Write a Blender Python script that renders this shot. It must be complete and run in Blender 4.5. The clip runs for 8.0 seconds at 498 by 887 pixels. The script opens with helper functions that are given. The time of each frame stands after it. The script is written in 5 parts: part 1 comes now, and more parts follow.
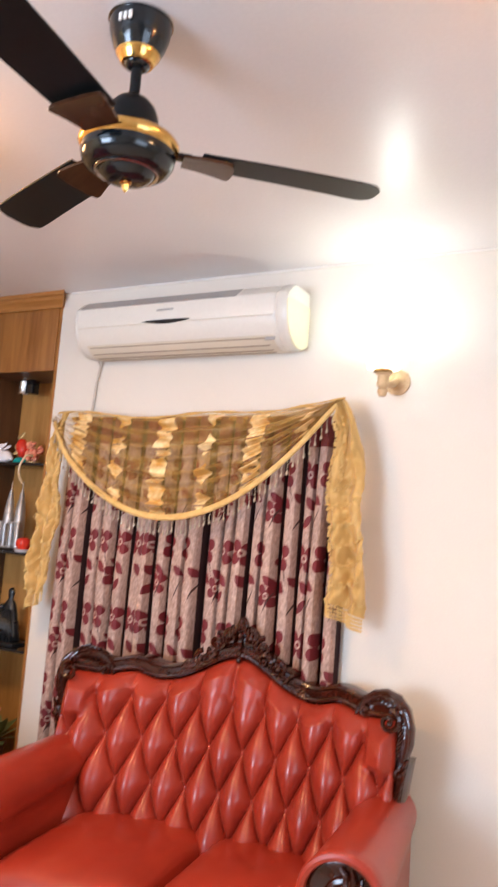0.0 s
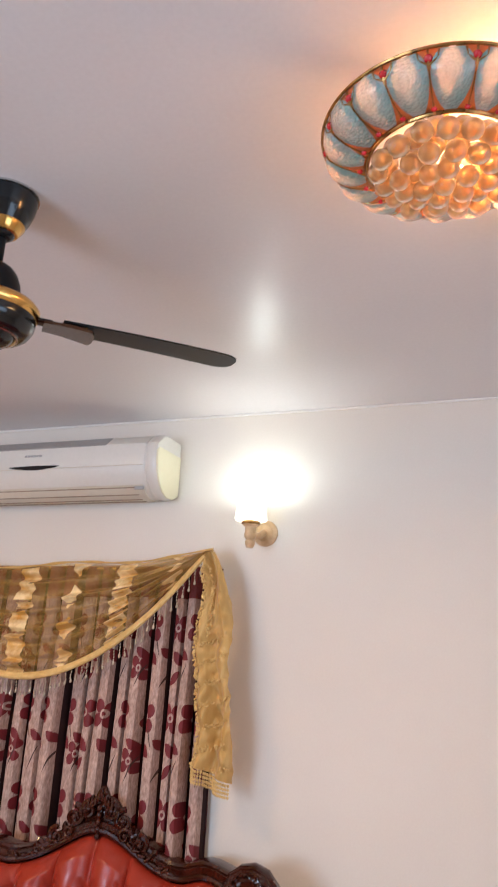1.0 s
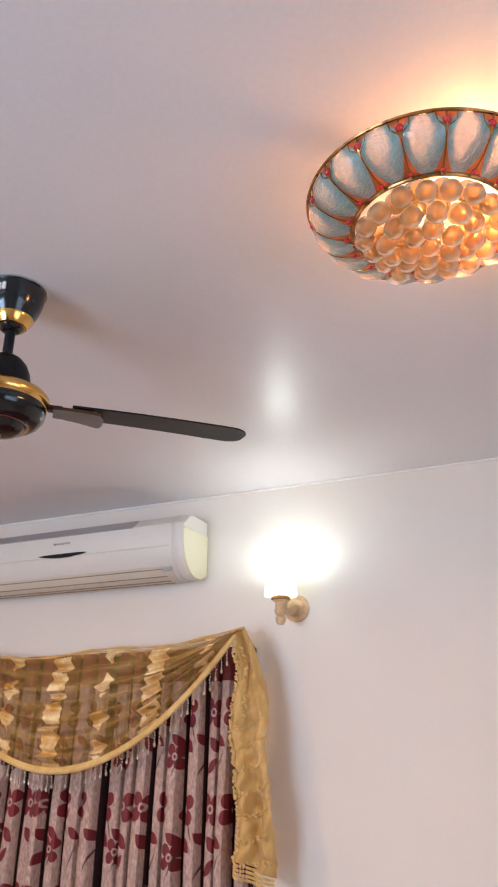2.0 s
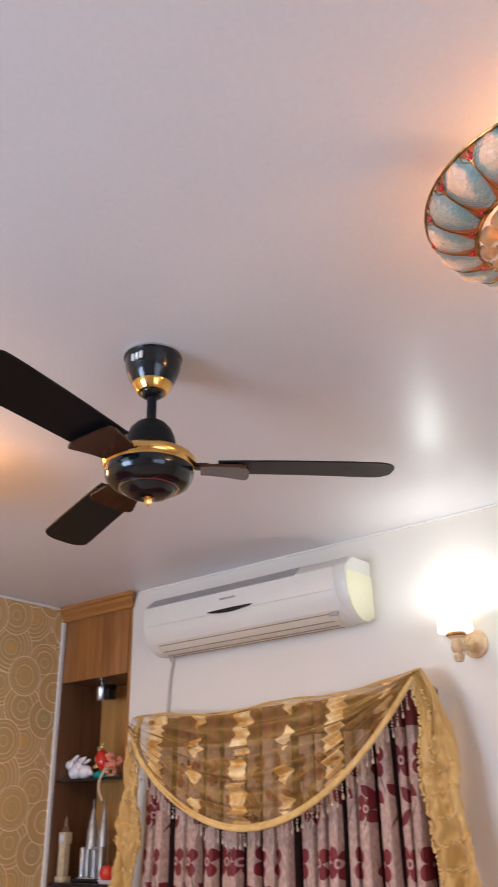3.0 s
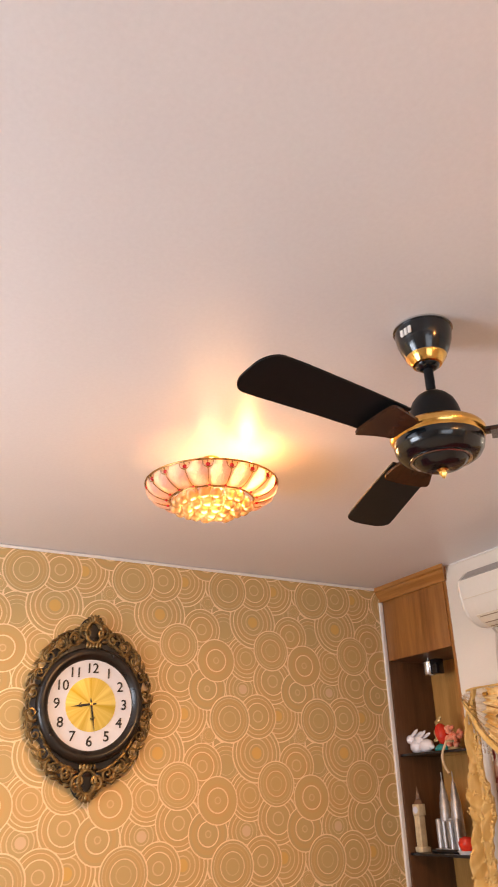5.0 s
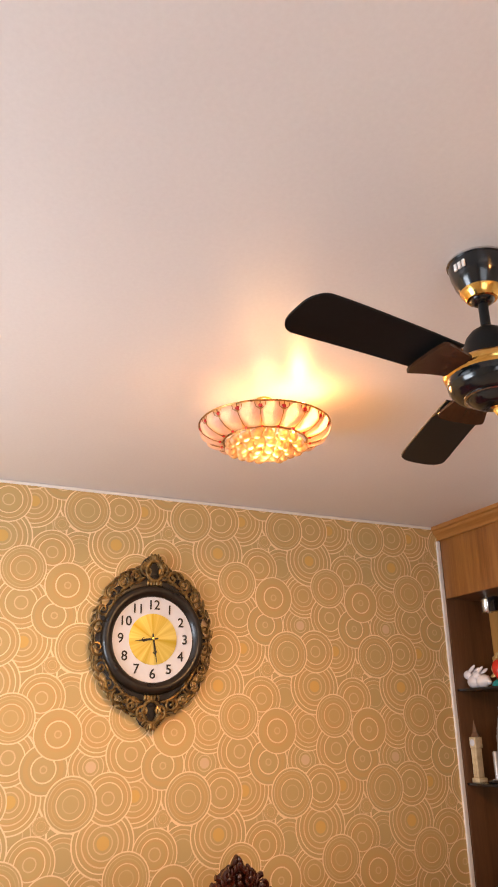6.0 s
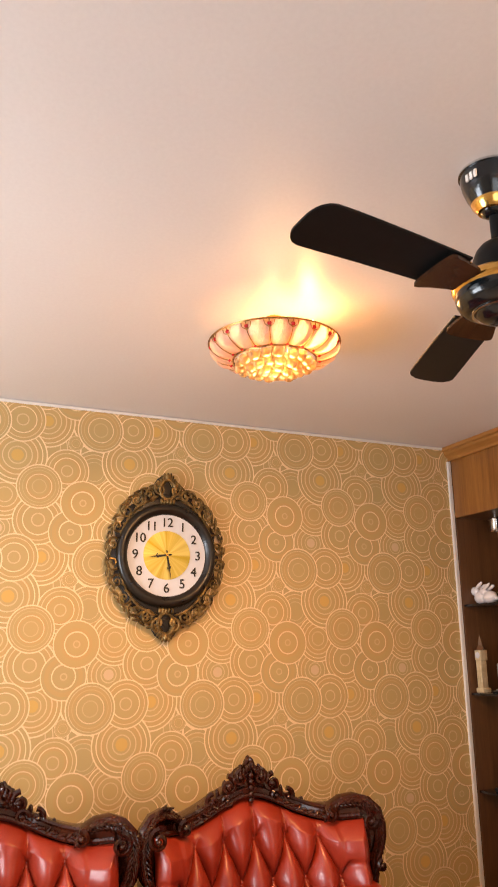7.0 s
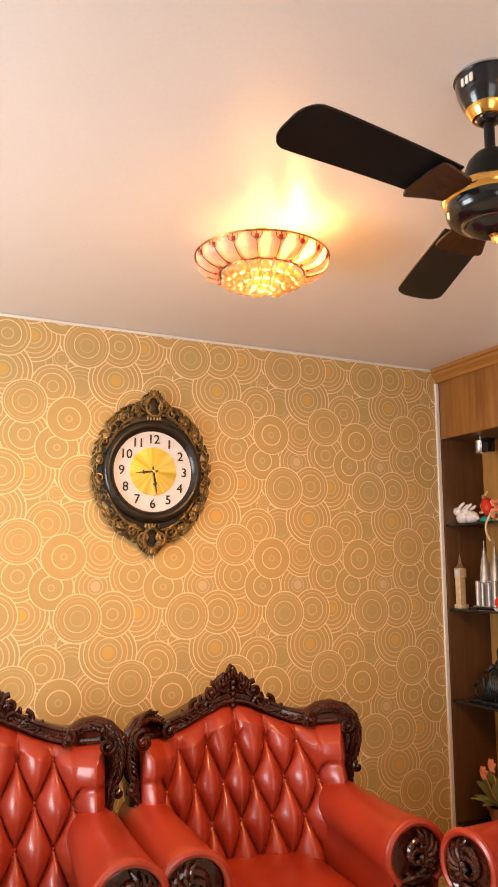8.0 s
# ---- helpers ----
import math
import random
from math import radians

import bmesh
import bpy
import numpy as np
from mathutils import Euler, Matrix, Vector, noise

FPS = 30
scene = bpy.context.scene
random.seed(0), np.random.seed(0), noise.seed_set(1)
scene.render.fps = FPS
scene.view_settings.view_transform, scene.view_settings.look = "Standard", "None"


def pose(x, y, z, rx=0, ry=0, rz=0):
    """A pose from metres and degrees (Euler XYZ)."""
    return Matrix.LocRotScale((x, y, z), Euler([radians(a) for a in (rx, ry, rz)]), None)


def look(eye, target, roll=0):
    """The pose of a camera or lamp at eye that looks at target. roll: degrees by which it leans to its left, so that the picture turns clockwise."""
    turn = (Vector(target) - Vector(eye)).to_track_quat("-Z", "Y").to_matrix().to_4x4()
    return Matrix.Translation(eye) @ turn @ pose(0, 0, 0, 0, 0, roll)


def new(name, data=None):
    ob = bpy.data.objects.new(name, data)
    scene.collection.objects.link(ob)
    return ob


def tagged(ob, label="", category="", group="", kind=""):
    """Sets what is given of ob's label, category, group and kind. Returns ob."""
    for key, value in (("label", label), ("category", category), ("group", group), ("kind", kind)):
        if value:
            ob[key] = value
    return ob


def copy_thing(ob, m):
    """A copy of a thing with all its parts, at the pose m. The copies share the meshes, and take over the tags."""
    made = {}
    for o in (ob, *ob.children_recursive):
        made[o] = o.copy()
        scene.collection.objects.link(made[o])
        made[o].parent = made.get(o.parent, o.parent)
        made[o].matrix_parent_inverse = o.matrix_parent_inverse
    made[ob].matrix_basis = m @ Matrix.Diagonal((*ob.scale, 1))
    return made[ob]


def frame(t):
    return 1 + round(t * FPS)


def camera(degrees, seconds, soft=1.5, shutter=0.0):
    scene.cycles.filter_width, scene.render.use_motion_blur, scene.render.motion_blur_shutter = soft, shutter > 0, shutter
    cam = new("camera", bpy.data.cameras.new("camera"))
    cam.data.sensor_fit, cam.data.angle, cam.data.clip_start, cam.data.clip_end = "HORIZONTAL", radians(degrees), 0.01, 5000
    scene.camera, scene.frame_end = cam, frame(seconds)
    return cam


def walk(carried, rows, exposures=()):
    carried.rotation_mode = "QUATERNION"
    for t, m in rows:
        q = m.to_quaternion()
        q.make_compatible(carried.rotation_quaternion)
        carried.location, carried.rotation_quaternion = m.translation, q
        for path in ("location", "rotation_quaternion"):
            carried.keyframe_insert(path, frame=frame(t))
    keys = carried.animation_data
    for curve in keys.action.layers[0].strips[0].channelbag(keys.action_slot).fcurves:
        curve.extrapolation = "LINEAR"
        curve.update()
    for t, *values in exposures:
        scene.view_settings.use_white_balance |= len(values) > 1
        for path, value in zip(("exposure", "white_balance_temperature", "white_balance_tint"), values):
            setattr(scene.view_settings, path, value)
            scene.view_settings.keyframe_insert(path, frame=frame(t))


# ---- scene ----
cam = camera(35.7, 8.0, shutter=0.3)
PATH = [
    (0, (3.122, -2.743, 1.628), (2.152, -1.008, 1.849), 4.4),
    (0.5, (3.164, -2.737, 1.682), (2.354, -0.959, 2.108), 4.1),
    (1, (3.18, -2.728, 1.691), (2.484, -0.944, 2.27), 3.3),
    (1.2, (3.186, -2.721, 1.699), (2.513, -0.943, 2.319), 2.6),
    (2.3, (3.241, -2.681, 1.68), (2.406, -1.053, 2.486), -0.5),
    (2.5, (3.232, -2.672, 1.695), (2.334, -1.084, 2.515), -1.1),
    (3, (3.235, -2.67, 1.693), (2.155, -1.227, 2.559), -1.5),
    (3.5, (3.236, -2.669, 1.693), (1.988, -1.384, 2.585), -1.8),
    (4, (3.242, -2.684, 1.687), (1.863, -1.545, 2.581), -2.1),
    (4.5, (3.239, -2.691, 1.683), (1.757, -1.674, 2.56), -2.2),
    (5, (3.247, -2.69, 1.684), (1.678, -1.775, 2.521), -1.9),
    (6.5, (3.267, -2.672, 1.675), (1.533, -1.887, 2.29), -1.0),
    (7, (3.277, -2.666, 1.655), (1.515, -1.874, 2.171), -0.7),
    (7.5, (3.278, -2.654, 1.644), (1.497, -1.844, 2.061), -0.2),
    (8, (3.278, -2.647, 1.635), (1.487, -1.817, 1.956), 0.0),
]
EXPOSURES = [
    (0.0, 0.60, 5450, 7),
    (0.5, 0.18, 5350, 7),
    (1.0, 0.00, 5300, 7),
    (2.5, -0.03, 5200, 8),
    (3.5, 0.11, 5350, 8),
    (5.0, 0.26, 6400, 11),
    (6.5, 0.23, 6500, 10),
    (8.0, 0.42, 7100, 10),
]
walk(cam, [(t, look(eye, target, roll)) for t, eye, target, roll in PATH], EXPOSURES)

# ---- world and lights ----
world = bpy.data.worlds.new("world")
scene.world = world
world.use_nodes = True
world.node_tree.nodes["Background"].inputs[0].default_value = (0.75, 0.85, 1.0, 1)
world.node_tree.nodes["Background"].inputs[1].default_value = 0.6

WARM = (1.0, 0.42, 0.12)
SCONCE = (1.0, 0.96, 0.76)


def point_lamp(name, place, watts, colour, radius):
    data = bpy.data.lights.new(name, "POINT")
    data.energy, data.color, data.shadow_soft_size = watts, colour, radius
    ob = new(name, data)
    ob.location = place
    return ob


def area_lamp(name, m, watts, colour, sx, sy):
    data = bpy.data.lights.new(name, "AREA")
    data.shape, data.size, data.size_y, data.energy, data.color = "RECTANGLE", sx, sy, watts, colour
    ob = new(name, data)
    ob.matrix_world = m
    return ob


H = 2.70            # ceiling height
LAMP_WEST, LAMP_EAST = (1.186, -1.632), (3.058, -1.563)
SCONCE_X = 2.20

point_lamp("sconce_bulb", (SCONCE_X - 0.01, -0.125, 2.336), 2.9, SCONCE, 0.02)
for spot, off, bulb, core, low, down in ((LAMP_WEST, (0.120, 0.070), 3.2, 1.8, 4.0, 17), (LAMP_EAST, (0.085, 0.07), 9.0, 0.1, 0.05, 13)):
    point_lamp("ceiling_lamp_bulb", (spot[0] + off[0], spot[1] + off[1], 2.618), bulb, WARM, 0.02)
    point_lamp("ceiling_lamp_core", (spot[0], spot[1], 2.556), core, (1.0, 0.50, 0.17), 0.03)
    # added point below the crystals for glow they block; no bulb hangs here
    point_lamp("ceiling_lamp_lower_fill", (spot[0], spot[1], 2.430), low, (1.0, 0.50, 0.17), 0.10)
    # added disk facing down, standing in for the lamp's light through its crystals
    beam = bpy.data.lights.new("ceiling_lamp_down_fill", "AREA")
    beam.shape, beam.size, beam.energy, beam.color = "DISK", 0.24, down, (1.0, 0.52, 0.19)
    new("ceiling_lamp_down_fill", beam).location = (spot[0], spot[1], 2.488)
# fill lamps added out of view; the source of the cool light is unknown
area_lamp("window_daylight", look((1.25, -4.52, 1.55), (1.2, -1.0, 2.7)), 62, (0.84, 0.91, 1.0), 1.3, 1.2)
area_lamp("east_window_fill", look((5.12, -2.8, 1.55), (2.6, -2.0, 2.0)), 17, (0.90, 0.94, 1.0), 1.6, 1.3)


# ---- materials ----
def nodes_of(name):
    m = bpy.data.materials.new(name)
    m.use_nodes = True
    nt = m.node_tree
    return m, nt, nt.nodes["Principled BSDF"]


def N(nt, kind, **inputs):
    n = nt.nodes.new("ShaderNode" + kind)
    for k, v in inputs.items():
        n.inputs[k.replace("_", " ")].default_value = v
    return n


def mathn(nt, op, a, b=None, c=None, clamp=False):
    n = nt.nodes.new("ShaderNodeMath")
    n.operation, n.use_clamp = op, clamp
    for i, v in enumerate((a, b, c)):
        if v is None:
            continue
        if isinstance(v, (int, float)):
            n.inputs[i].default_value = v
        else:
            nt.links.new(v, n.inputs[i])
    return n.outputs[0]


def mixc(nt, fac, a, b):
    n = nt.nodes.new("ShaderNodeMix")
    n.data_type = "RGBA"
    for i, v in ((0, fac), (6, a), (7, b)):
        if isinstance(v, (int, float)):
            n.inputs[i].default_value = v
        elif isinstance(v, tuple):
            n.inputs[i].default_value = (*v, 1)
        else:
            nt.links.new(v, n.inputs[i])
    return n.outputs[2]


def ramp(nt, fac, stops, constant=False):
    n = nt.nodes.new("ShaderNodeValToRGB")
    if constant:
        n.color_ramp.interpolation = "CONSTANT"
    while len(n.color_ramp.elements) < len(stops):
        n.color_ramp.elements.new(0.5)
    for e, (p, c) in zip(n.color_ramp.elements, stops):
        e.position = p
        e.color = (*c, 1) if isinstance(c, tuple) else (c, c, c, 1)
    nt.links.new(fac, n.inputs[0])
    return n.outputs[0]


def noise_of(nt, scale, detail=4.0, coords="Object", stretch=None, rough=0.55):
    tc = nt.nodes.new("ShaderNodeTexCoord")
    out = tc.outputs[coords]
    if stretch:
        mp = nt.nodes.new("ShaderNodeMapping")
        mp.inputs["Scale"].default_value = stretch
        nt.links.new(out, mp.inputs[0])
        out = mp.outputs[0]
    n = N(nt, "TexNoise", Scale=scale, Detail=detail, Roughness=rough)
    nt.links.new(out, n.inputs["Vector"])
    return n.outputs[0]


def bump(nt, bsdf, height, strength=0.2, distance=0.002):
    b = N(nt, "Bump", Strength=strength, Distance=distance)
    nt.links.new(height, b.inputs["Height"])
    nt.links.new(b.outputs[0], bsdf.inputs["Normal"])


def surface(name, low, high, rough=0.5, metal=0.0, big=2.0, fine=60.0, fine_bump=0.1, rough_var=0.1, stretch=None, coat=0.0, dist=0.002):
    """Colour varied at two scales, roughness varied, fine relief."""
    m, nt, b = nodes_of(name)
    n1 = noise_of(nt, big, 3, stretch=stretch)
    n2 = noise_of(nt, fine, 5, stretch=stretch)
    f = mathn(nt, "ADD", mathn(nt, "MULTIPLY", n1, 0.65), mathn(nt, "MULTIPLY", n2, 0.35))
    f = ramp(nt, f, [(0.35, 0.0), (0.65, 1.0)])
    nt.links.new(mixc(nt, f, low, high), b.inputs["Base Color"])
    r = mathn(nt, "MULTIPLY_ADD", n1, rough_var * 2, rough - rough_var)
    nt.links.new(r, b.inputs["Roughness"])
    b.inputs["Metallic"].default_value = metal
    b.inputs["Coat Weight"].default_value = coat
    b.inputs["Coat Roughness"].default_value = 0.1
    if fine_bump:
        bump(nt, b, n2, fine_bump, dist)
    return m


wall_paint = surface("cream_wall_paint", (0.72, 0.665, 0.585), (0.77, 0.715, 0.635), 0.6, big=1.3, fine=140, fine_bump=0.12)
ceiling_paint = surface("white_ceiling_paint", (0.69, 0.655, 0.65), (0.75, 0.715, 0.71), 0.38, big=0.9, fine=90, fine_bump=0.05)
white_trim = surface("white_trim_paint", (0.78, 0.74, 0.70), (0.84, 0.80, 0.76), 0.4)
floor_tile = surface("beige_floor_tile", (0.50, 0.42, 0.33), (0.60, 0.52, 0.42), 0.2, big=3, fine=40, fine_bump=0.02)
joint_grey = surface("tile_joint", (0.25, 0.22, 0.19), (0.32, 0.28, 0.25), 0.8)
oak = surface("golden_oak_veneer", (0.28, 0.111, 0.022), (0.424, 0.189, 0.046), 0.38, big=3.2, fine=22, fine_bump=0.05, stretch=(9, 9, 0.55), coat=0.15)
oak_cornice = surface("cornice_golden_oak_veneer", (0.28, 0.111, 0.022), (0.424, 0.189, 0.046), 0.38, big=3.2, fine=22, fine_bump=0.05, stretch=(0.55, 9, 9), coat=0.15)
# lighter golden oak, brightened further for light missing inside the niche
oak_back = surface("brightened_oak_back_panel", (0.40, 0.19, 0.045), (0.56, 0.29, 0.080), 0.42, big=3.2, fine=22, fine_bump=0.04, stretch=(9, 9, 0.55))
oak_fascia = surface("fascia_oak_veneer", (0.20, 0.072, 0.013), (0.35, 0.145, 0.032), 0.36, big=3.2, fine=26, fine_bump=0.06, stretch=(9, 9, 0.45), coat=0.2)
# darker brown than the oak of the other panels
oak_dark = surface("dark_brown_veneer", (0.085, 0.036, 0.014), (0.15, 0.066, 0.026), 0.42, big=3, fine=24, fine_bump=0.05, stretch=(9, 9, 0.55))
smoked_glass = surface("smoked_black_glass", (0.008, 0.009, 0.012), (0.014, 0.015, 0.02), 0.08, fine_bump=0)
mahogany = surface("carved_mahogany_lacquer", (0.013, 0.0028, 0.0018), (0.058, 0.0110, 0.0036), 0.12, big=9, fine=70, fine_bump=0.04, coat=0.22, rough_var=0.05)
mahogany.node_tree.nodes["Principled BSDF"].inputs["Specular IOR Level"].default_value = 0.45
leather = surface("oxblood_leather", (0.25, 0.0205, 0.0085), (0.36, 0.036, 0.014), 0.33, big=4, fine=230, fine_bump=0.14, coat=0.2, rough_var=0.07, dist=0.0015)
fan_black = surface("blue_black_enamel", (0.003, 0.005, 0.007), (0.006, 0.009, 0.012), 0.16, big=3, fine_bump=0, rough_var=0.04, coat=0.15)
fan_satin = surface("blue_black_satin", (0.003, 0.004, 0.005), (0.007, 0.009, 0.011), 0.42, big=3, fine_bump=0, rough_var=0.05)
brass = surface("polished_brass", (0.72, 0.42, 0.10), (0.86, 0.56, 0.18), 0.2, metal=1.0, big=8, fine_bump=0.02, rough_var=0.08)
walnut_plate = surface("walnut_blade_root", (0.030, 0.012, 0.006), (0.065, 0.026, 0.011), 0.20, stretch=(4, 20, 4), fine_bump=0.03, coat=0.1)
for dull in (fan_satin, walnut_plate):
    dull.node_tree.nodes["Principled BSDF"].inputs["Specular IOR Level"].default_value = 0.22
chrome = surface("brushed_steel", (0.50, 0.50, 0.50), (0.62, 0.62, 0.62), 0.22, metal=1.0, fine_bump=0.02)
ac_white = surface("white_ac_plastic", (0.70, 0.672, 0.605), (0.75, 0.722, 0.655), 0.32, big=1.5, fine_bump=0.02, rough_var=0.05)
ac_cream = surface("yellowed_ac_plastic", (0.76, 0.71, 0.50), (0.80, 0.75, 0.55), 0.38, big=3, fine_bump=0.02)
ac_beige = surface("beige_ac_plastic", (0.66, 0.60, 0.48), (0.71, 0.65, 0.53), 0.40, big=3, fine_bump=0.02)
louvre_brown = surface("brown_louvre_edge", (0.28, 0.21, 0.14), (0.34, 0.26, 0.18), 0.45, fine_bump=0.02)
ac_grey = surface("grey_ac_grille", (0.36, 0.35, 0.34), (0.44, 0.43, 0.41), 0.45, fine_bump=0.02)
black_gloss = surface("black_gloss", (0.006, 0.006, 0.008), (0.012, 0.012, 0.014), 0.12, fine_bump=0)
clock_black = surface("bronze_black_resin", (0.006, 0.004, 0.0025), (0.018, 0.011, 0.006), 0.30, big=20, fine=90, fine_bump=0.1)
clock_gold = surface("antique_gold_resin", (0.012, 0.007, 0.003), (0.40, 0.25, 0.085), 0.32, metal=0.65, big=30, fine=110, fine_bump=0.2)
dial_white = surface("white_dial", (0.65, 0.66, 0.72), (0.70, 0.71, 0.77), 0.4, fine_bump=0)
ink_black = surface("black_ink", (0.01, 0.01, 0.01), (0.018, 0.016, 0.015), 0.5, fine_bump=0)
red_gem = surface("ruby_glass", (0.48, 0.012, 0.018), (0.62, 0.02, 0.03), 0.12, fine_bump=0, coat=0.6)
white_porcelain = surface("white_porcelain", (0.80, 0.75, 0.76), (0.86, 0.81, 0.82), 0.28, fine_bump=0.02)
red_glaze = surface("red_glaze", (0.55, 0.02, 0.012), (0.68, 0.05, 0.02), 0.18, big=25, fine_bump=0.05)
teal_glaze = surface("teal_glaze", (0.01, 0.22, 0.22), (0.03, 0.34, 0.32), 0.25, big=25)
coral_glaze = surface("coral_glaze", (0.72, 0.16, 0.08), (0.85, 0.42, 0.28), 0.3, big=40)
gold_paint = surface("gold_paint", (0.45, 0.31, 0.12), (0.66, 0.50, 0.24), 0.35, metal=0.7, big=40, fine_bump=0.1)
ivory_gold = surface("ivory_gilt", (0.58, 0.46, 0.27), (0.78, 0.66, 0.44), 0.35, metal=0.25, big=40, fine_bump=0.1)
pewter = surface("pewter", (0.40, 0.40, 0.41), (0.54, 0.54, 0.55), 0.42, metal=0.7, big=30, fine_bump=0.05)
bronze_dark = surface("dark_bronze", (0.006, 0.008, 0.010), (0.016, 0.020, 0.025), 0.3, big=30, fine_bump=0.1)
terracotta = surface("terracotta", (0.28, 0.10, 0.05), (0.36, 0.14, 0.07), 0.7)
sconce_ivory = surface("ivory_turned_wood", (0.50, 0.34, 0.17), (0.66, 0.48, 0.28), 0.4, big=25, fine_bump=0.05)
rope_gold = surface("gold_braid", (0.60, 0.39, 0.115), (0.78, 0.56, 0.22), 0.55, big=30, fine=260, fine_bump=0.6, dist=0.004)
cable_white = surface("white_cable", (0.50, 0.44, 0.38), (0.58, 0.52, 0.45), 0.5, fine_bump=0)


def make_leaf(name, low, high):
    m, nt, b = nodes_of(name)
    info = nt.nodes.new("ShaderNodeNewGeometry")
    f = mathn(nt, "ADD", mathn(nt, "MULTIPLY", info.outputs["Random Per Island"], 0.7), mathn(nt, "MULTIPLY", noise_of(nt, 30), 0.3))
    nt.links.new(mixc(nt, f, low, high), b.inputs["Base Color"])
    b.inputs["Roughness"].default_value = 0.4
    return m


plant_green = make_leaf("variegated_leaf", (0.10, 0.15, 0.04), (0.46, 0.42, 0.18))


def make_gold_cloth():
    """Crumpled gold satin of the side tails."""
    m, nt, b = nodes_of("gold_satin")
    n1, n2 = noise_of(nt, 9, 4, stretch=(3, 3, 0.5)), noise_of(nt, 240, 4)
    f = ramp(nt, n1, [(0.3, 0.0), (0.7, 1.0)])
    nt.links.new(mixc(nt, f, (0.60, 0.37, 0.095), (0.76, 0.53, 0.19)), b.inputs["Base Color"])
    b.inputs["Roughness"].default_value = 0.38
    b.inputs["Sheen Weight"].default_value = 0.3
    bump(nt, b, mathn(nt, "ADD", n1, mathn(nt, "MULTIPLY", n2, 0.3)), 0.35, 0.004)
    tr = nt.nodes.new("ShaderNodeBsdfTranslucent")
    tr.inputs[0].default_value = (0.80, 0.55, 0.18, 1)
    mx = nt.nodes.new("ShaderNodeMixShader")
    mx.inputs[0].default_value = 0.22
    nt.links.new(b.outputs[0], mx.inputs[1])
    nt.links.new(tr.outputs[0], mx.inputs[2])
    nt.links.new(mx.outputs[0], nt.nodes["Material Output"].inputs[0])
    return m


gold_cloth = make_gold_cloth()


def make_organza():
    """Sheer gold organza with five columns of solid satin motifs."""
    m, nt, b = nodes_of("gold_organza")
    uv = nt.nodes.new("ShaderNodeUVMap")
    sep = nt.nodes.new("ShaderNodeSeparateXYZ")
    nt.links.new(uv.outputs[0], sep.inputs[0])
    u, v = sep.outputs[0], sep.outputs[1]
    along = mathn(nt, "MULTIPLY_ADD", u, 6.3, 1.75)
    cell_u = mathn(nt, "ABSOLUTE", mathn(nt, "SUBTRACT", mathn(nt, "FRACT", along), 0.5))
    col = mathn(nt, "FLOOR", along)
    odd = mathn(nt, "MODULO", mathn(nt, "ADD", col, 0.0), 2.0)
    vv = mathn(nt, "FRACT", mathn(nt, "ADD", mathn(nt, "MULTIPLY", v, 3.4), mathn(nt, "MULTIPLY", odd, 0.5)))
    cell_v = mathn(nt, "ABSOLUTE", mathn(nt, "SUBTRACT", vv, 0.5))
    diamond = mathn(nt, "LESS_THAN", mathn(nt, "ADD", mathn(nt, "MULTIPLY", cell_u, 3.4), mathn(nt, "MULTIPLY", cell_v, 1.6)), 0.62)
    square = mathn(nt, "MULTIPLY", mathn(nt, "LESS_THAN", cell_u, 0.17), mathn(nt, "LESS_THAN", cell_v, 0.46))
    motif = mathn(nt, "ADD", mathn(nt, "MULTIPLY", diamond, odd), mathn(nt, "MULTIPLY", square, mathn(nt, "SUBTRACT", 1.0, odd)), clamp=True)
    weave = noise_of(nt, 420, 2)
    tone = noise_of(nt, 16, 3)
    # motifs broken where folds hide part of them
    motif = mathn(nt, "MULTIPLY", motif, mathn(nt, "GREATER_THAN", noise_of(nt, 13, 2, stretch=(0.6, 1, 2.2)), 0.34))
    # doubled cloth where the swag is gathered into folds
    gather = mathn(nt, "SINE", mathn(nt, "ADD", mathn(nt, "MULTIPLY", v, 44.0), mathn(nt, "MULTIPLY", tone, 5.0)))
    gather = mathn(nt, "MULTIPLY_ADD", gather, 0.13, 0.10)
    weave = mathn(nt, "ADD", weave, gather)
    nt.links.new(mixc(nt, motif, (0.57, 0.355, 0.085), mixc(nt, ramp(nt, tone, [(0.38, 0.0), (0.62, 1.0)]), (0.60, 0.33, 0.055), (0.95, 0.76, 0.40))), b.inputs["Base Color"])
    b.inputs["Roughness"].default_value = 0.36
    alpha = mathn(nt, "MULTIPLY_ADD", motif, 0.48, mathn(nt, "MULTIPLY_ADD", weave, 0.55, 0.06), clamp=True)
    # many layers drawn together at the upper right corner
    drawn = ramp(nt, mathn(nt, "SUBTRACT", u, mathn(nt, "MULTIPLY", v, 0.30)), [(0.66, 0.0), (0.95, 0.42)])
    alpha = mathn(nt, "ADD", alpha, drawn, clamp=True)
    nt.links.new(alpha, b.inputs["Alpha"])
    bump(nt, b, tone, 0.25, 0.006)
    return m


organza = make_organza()


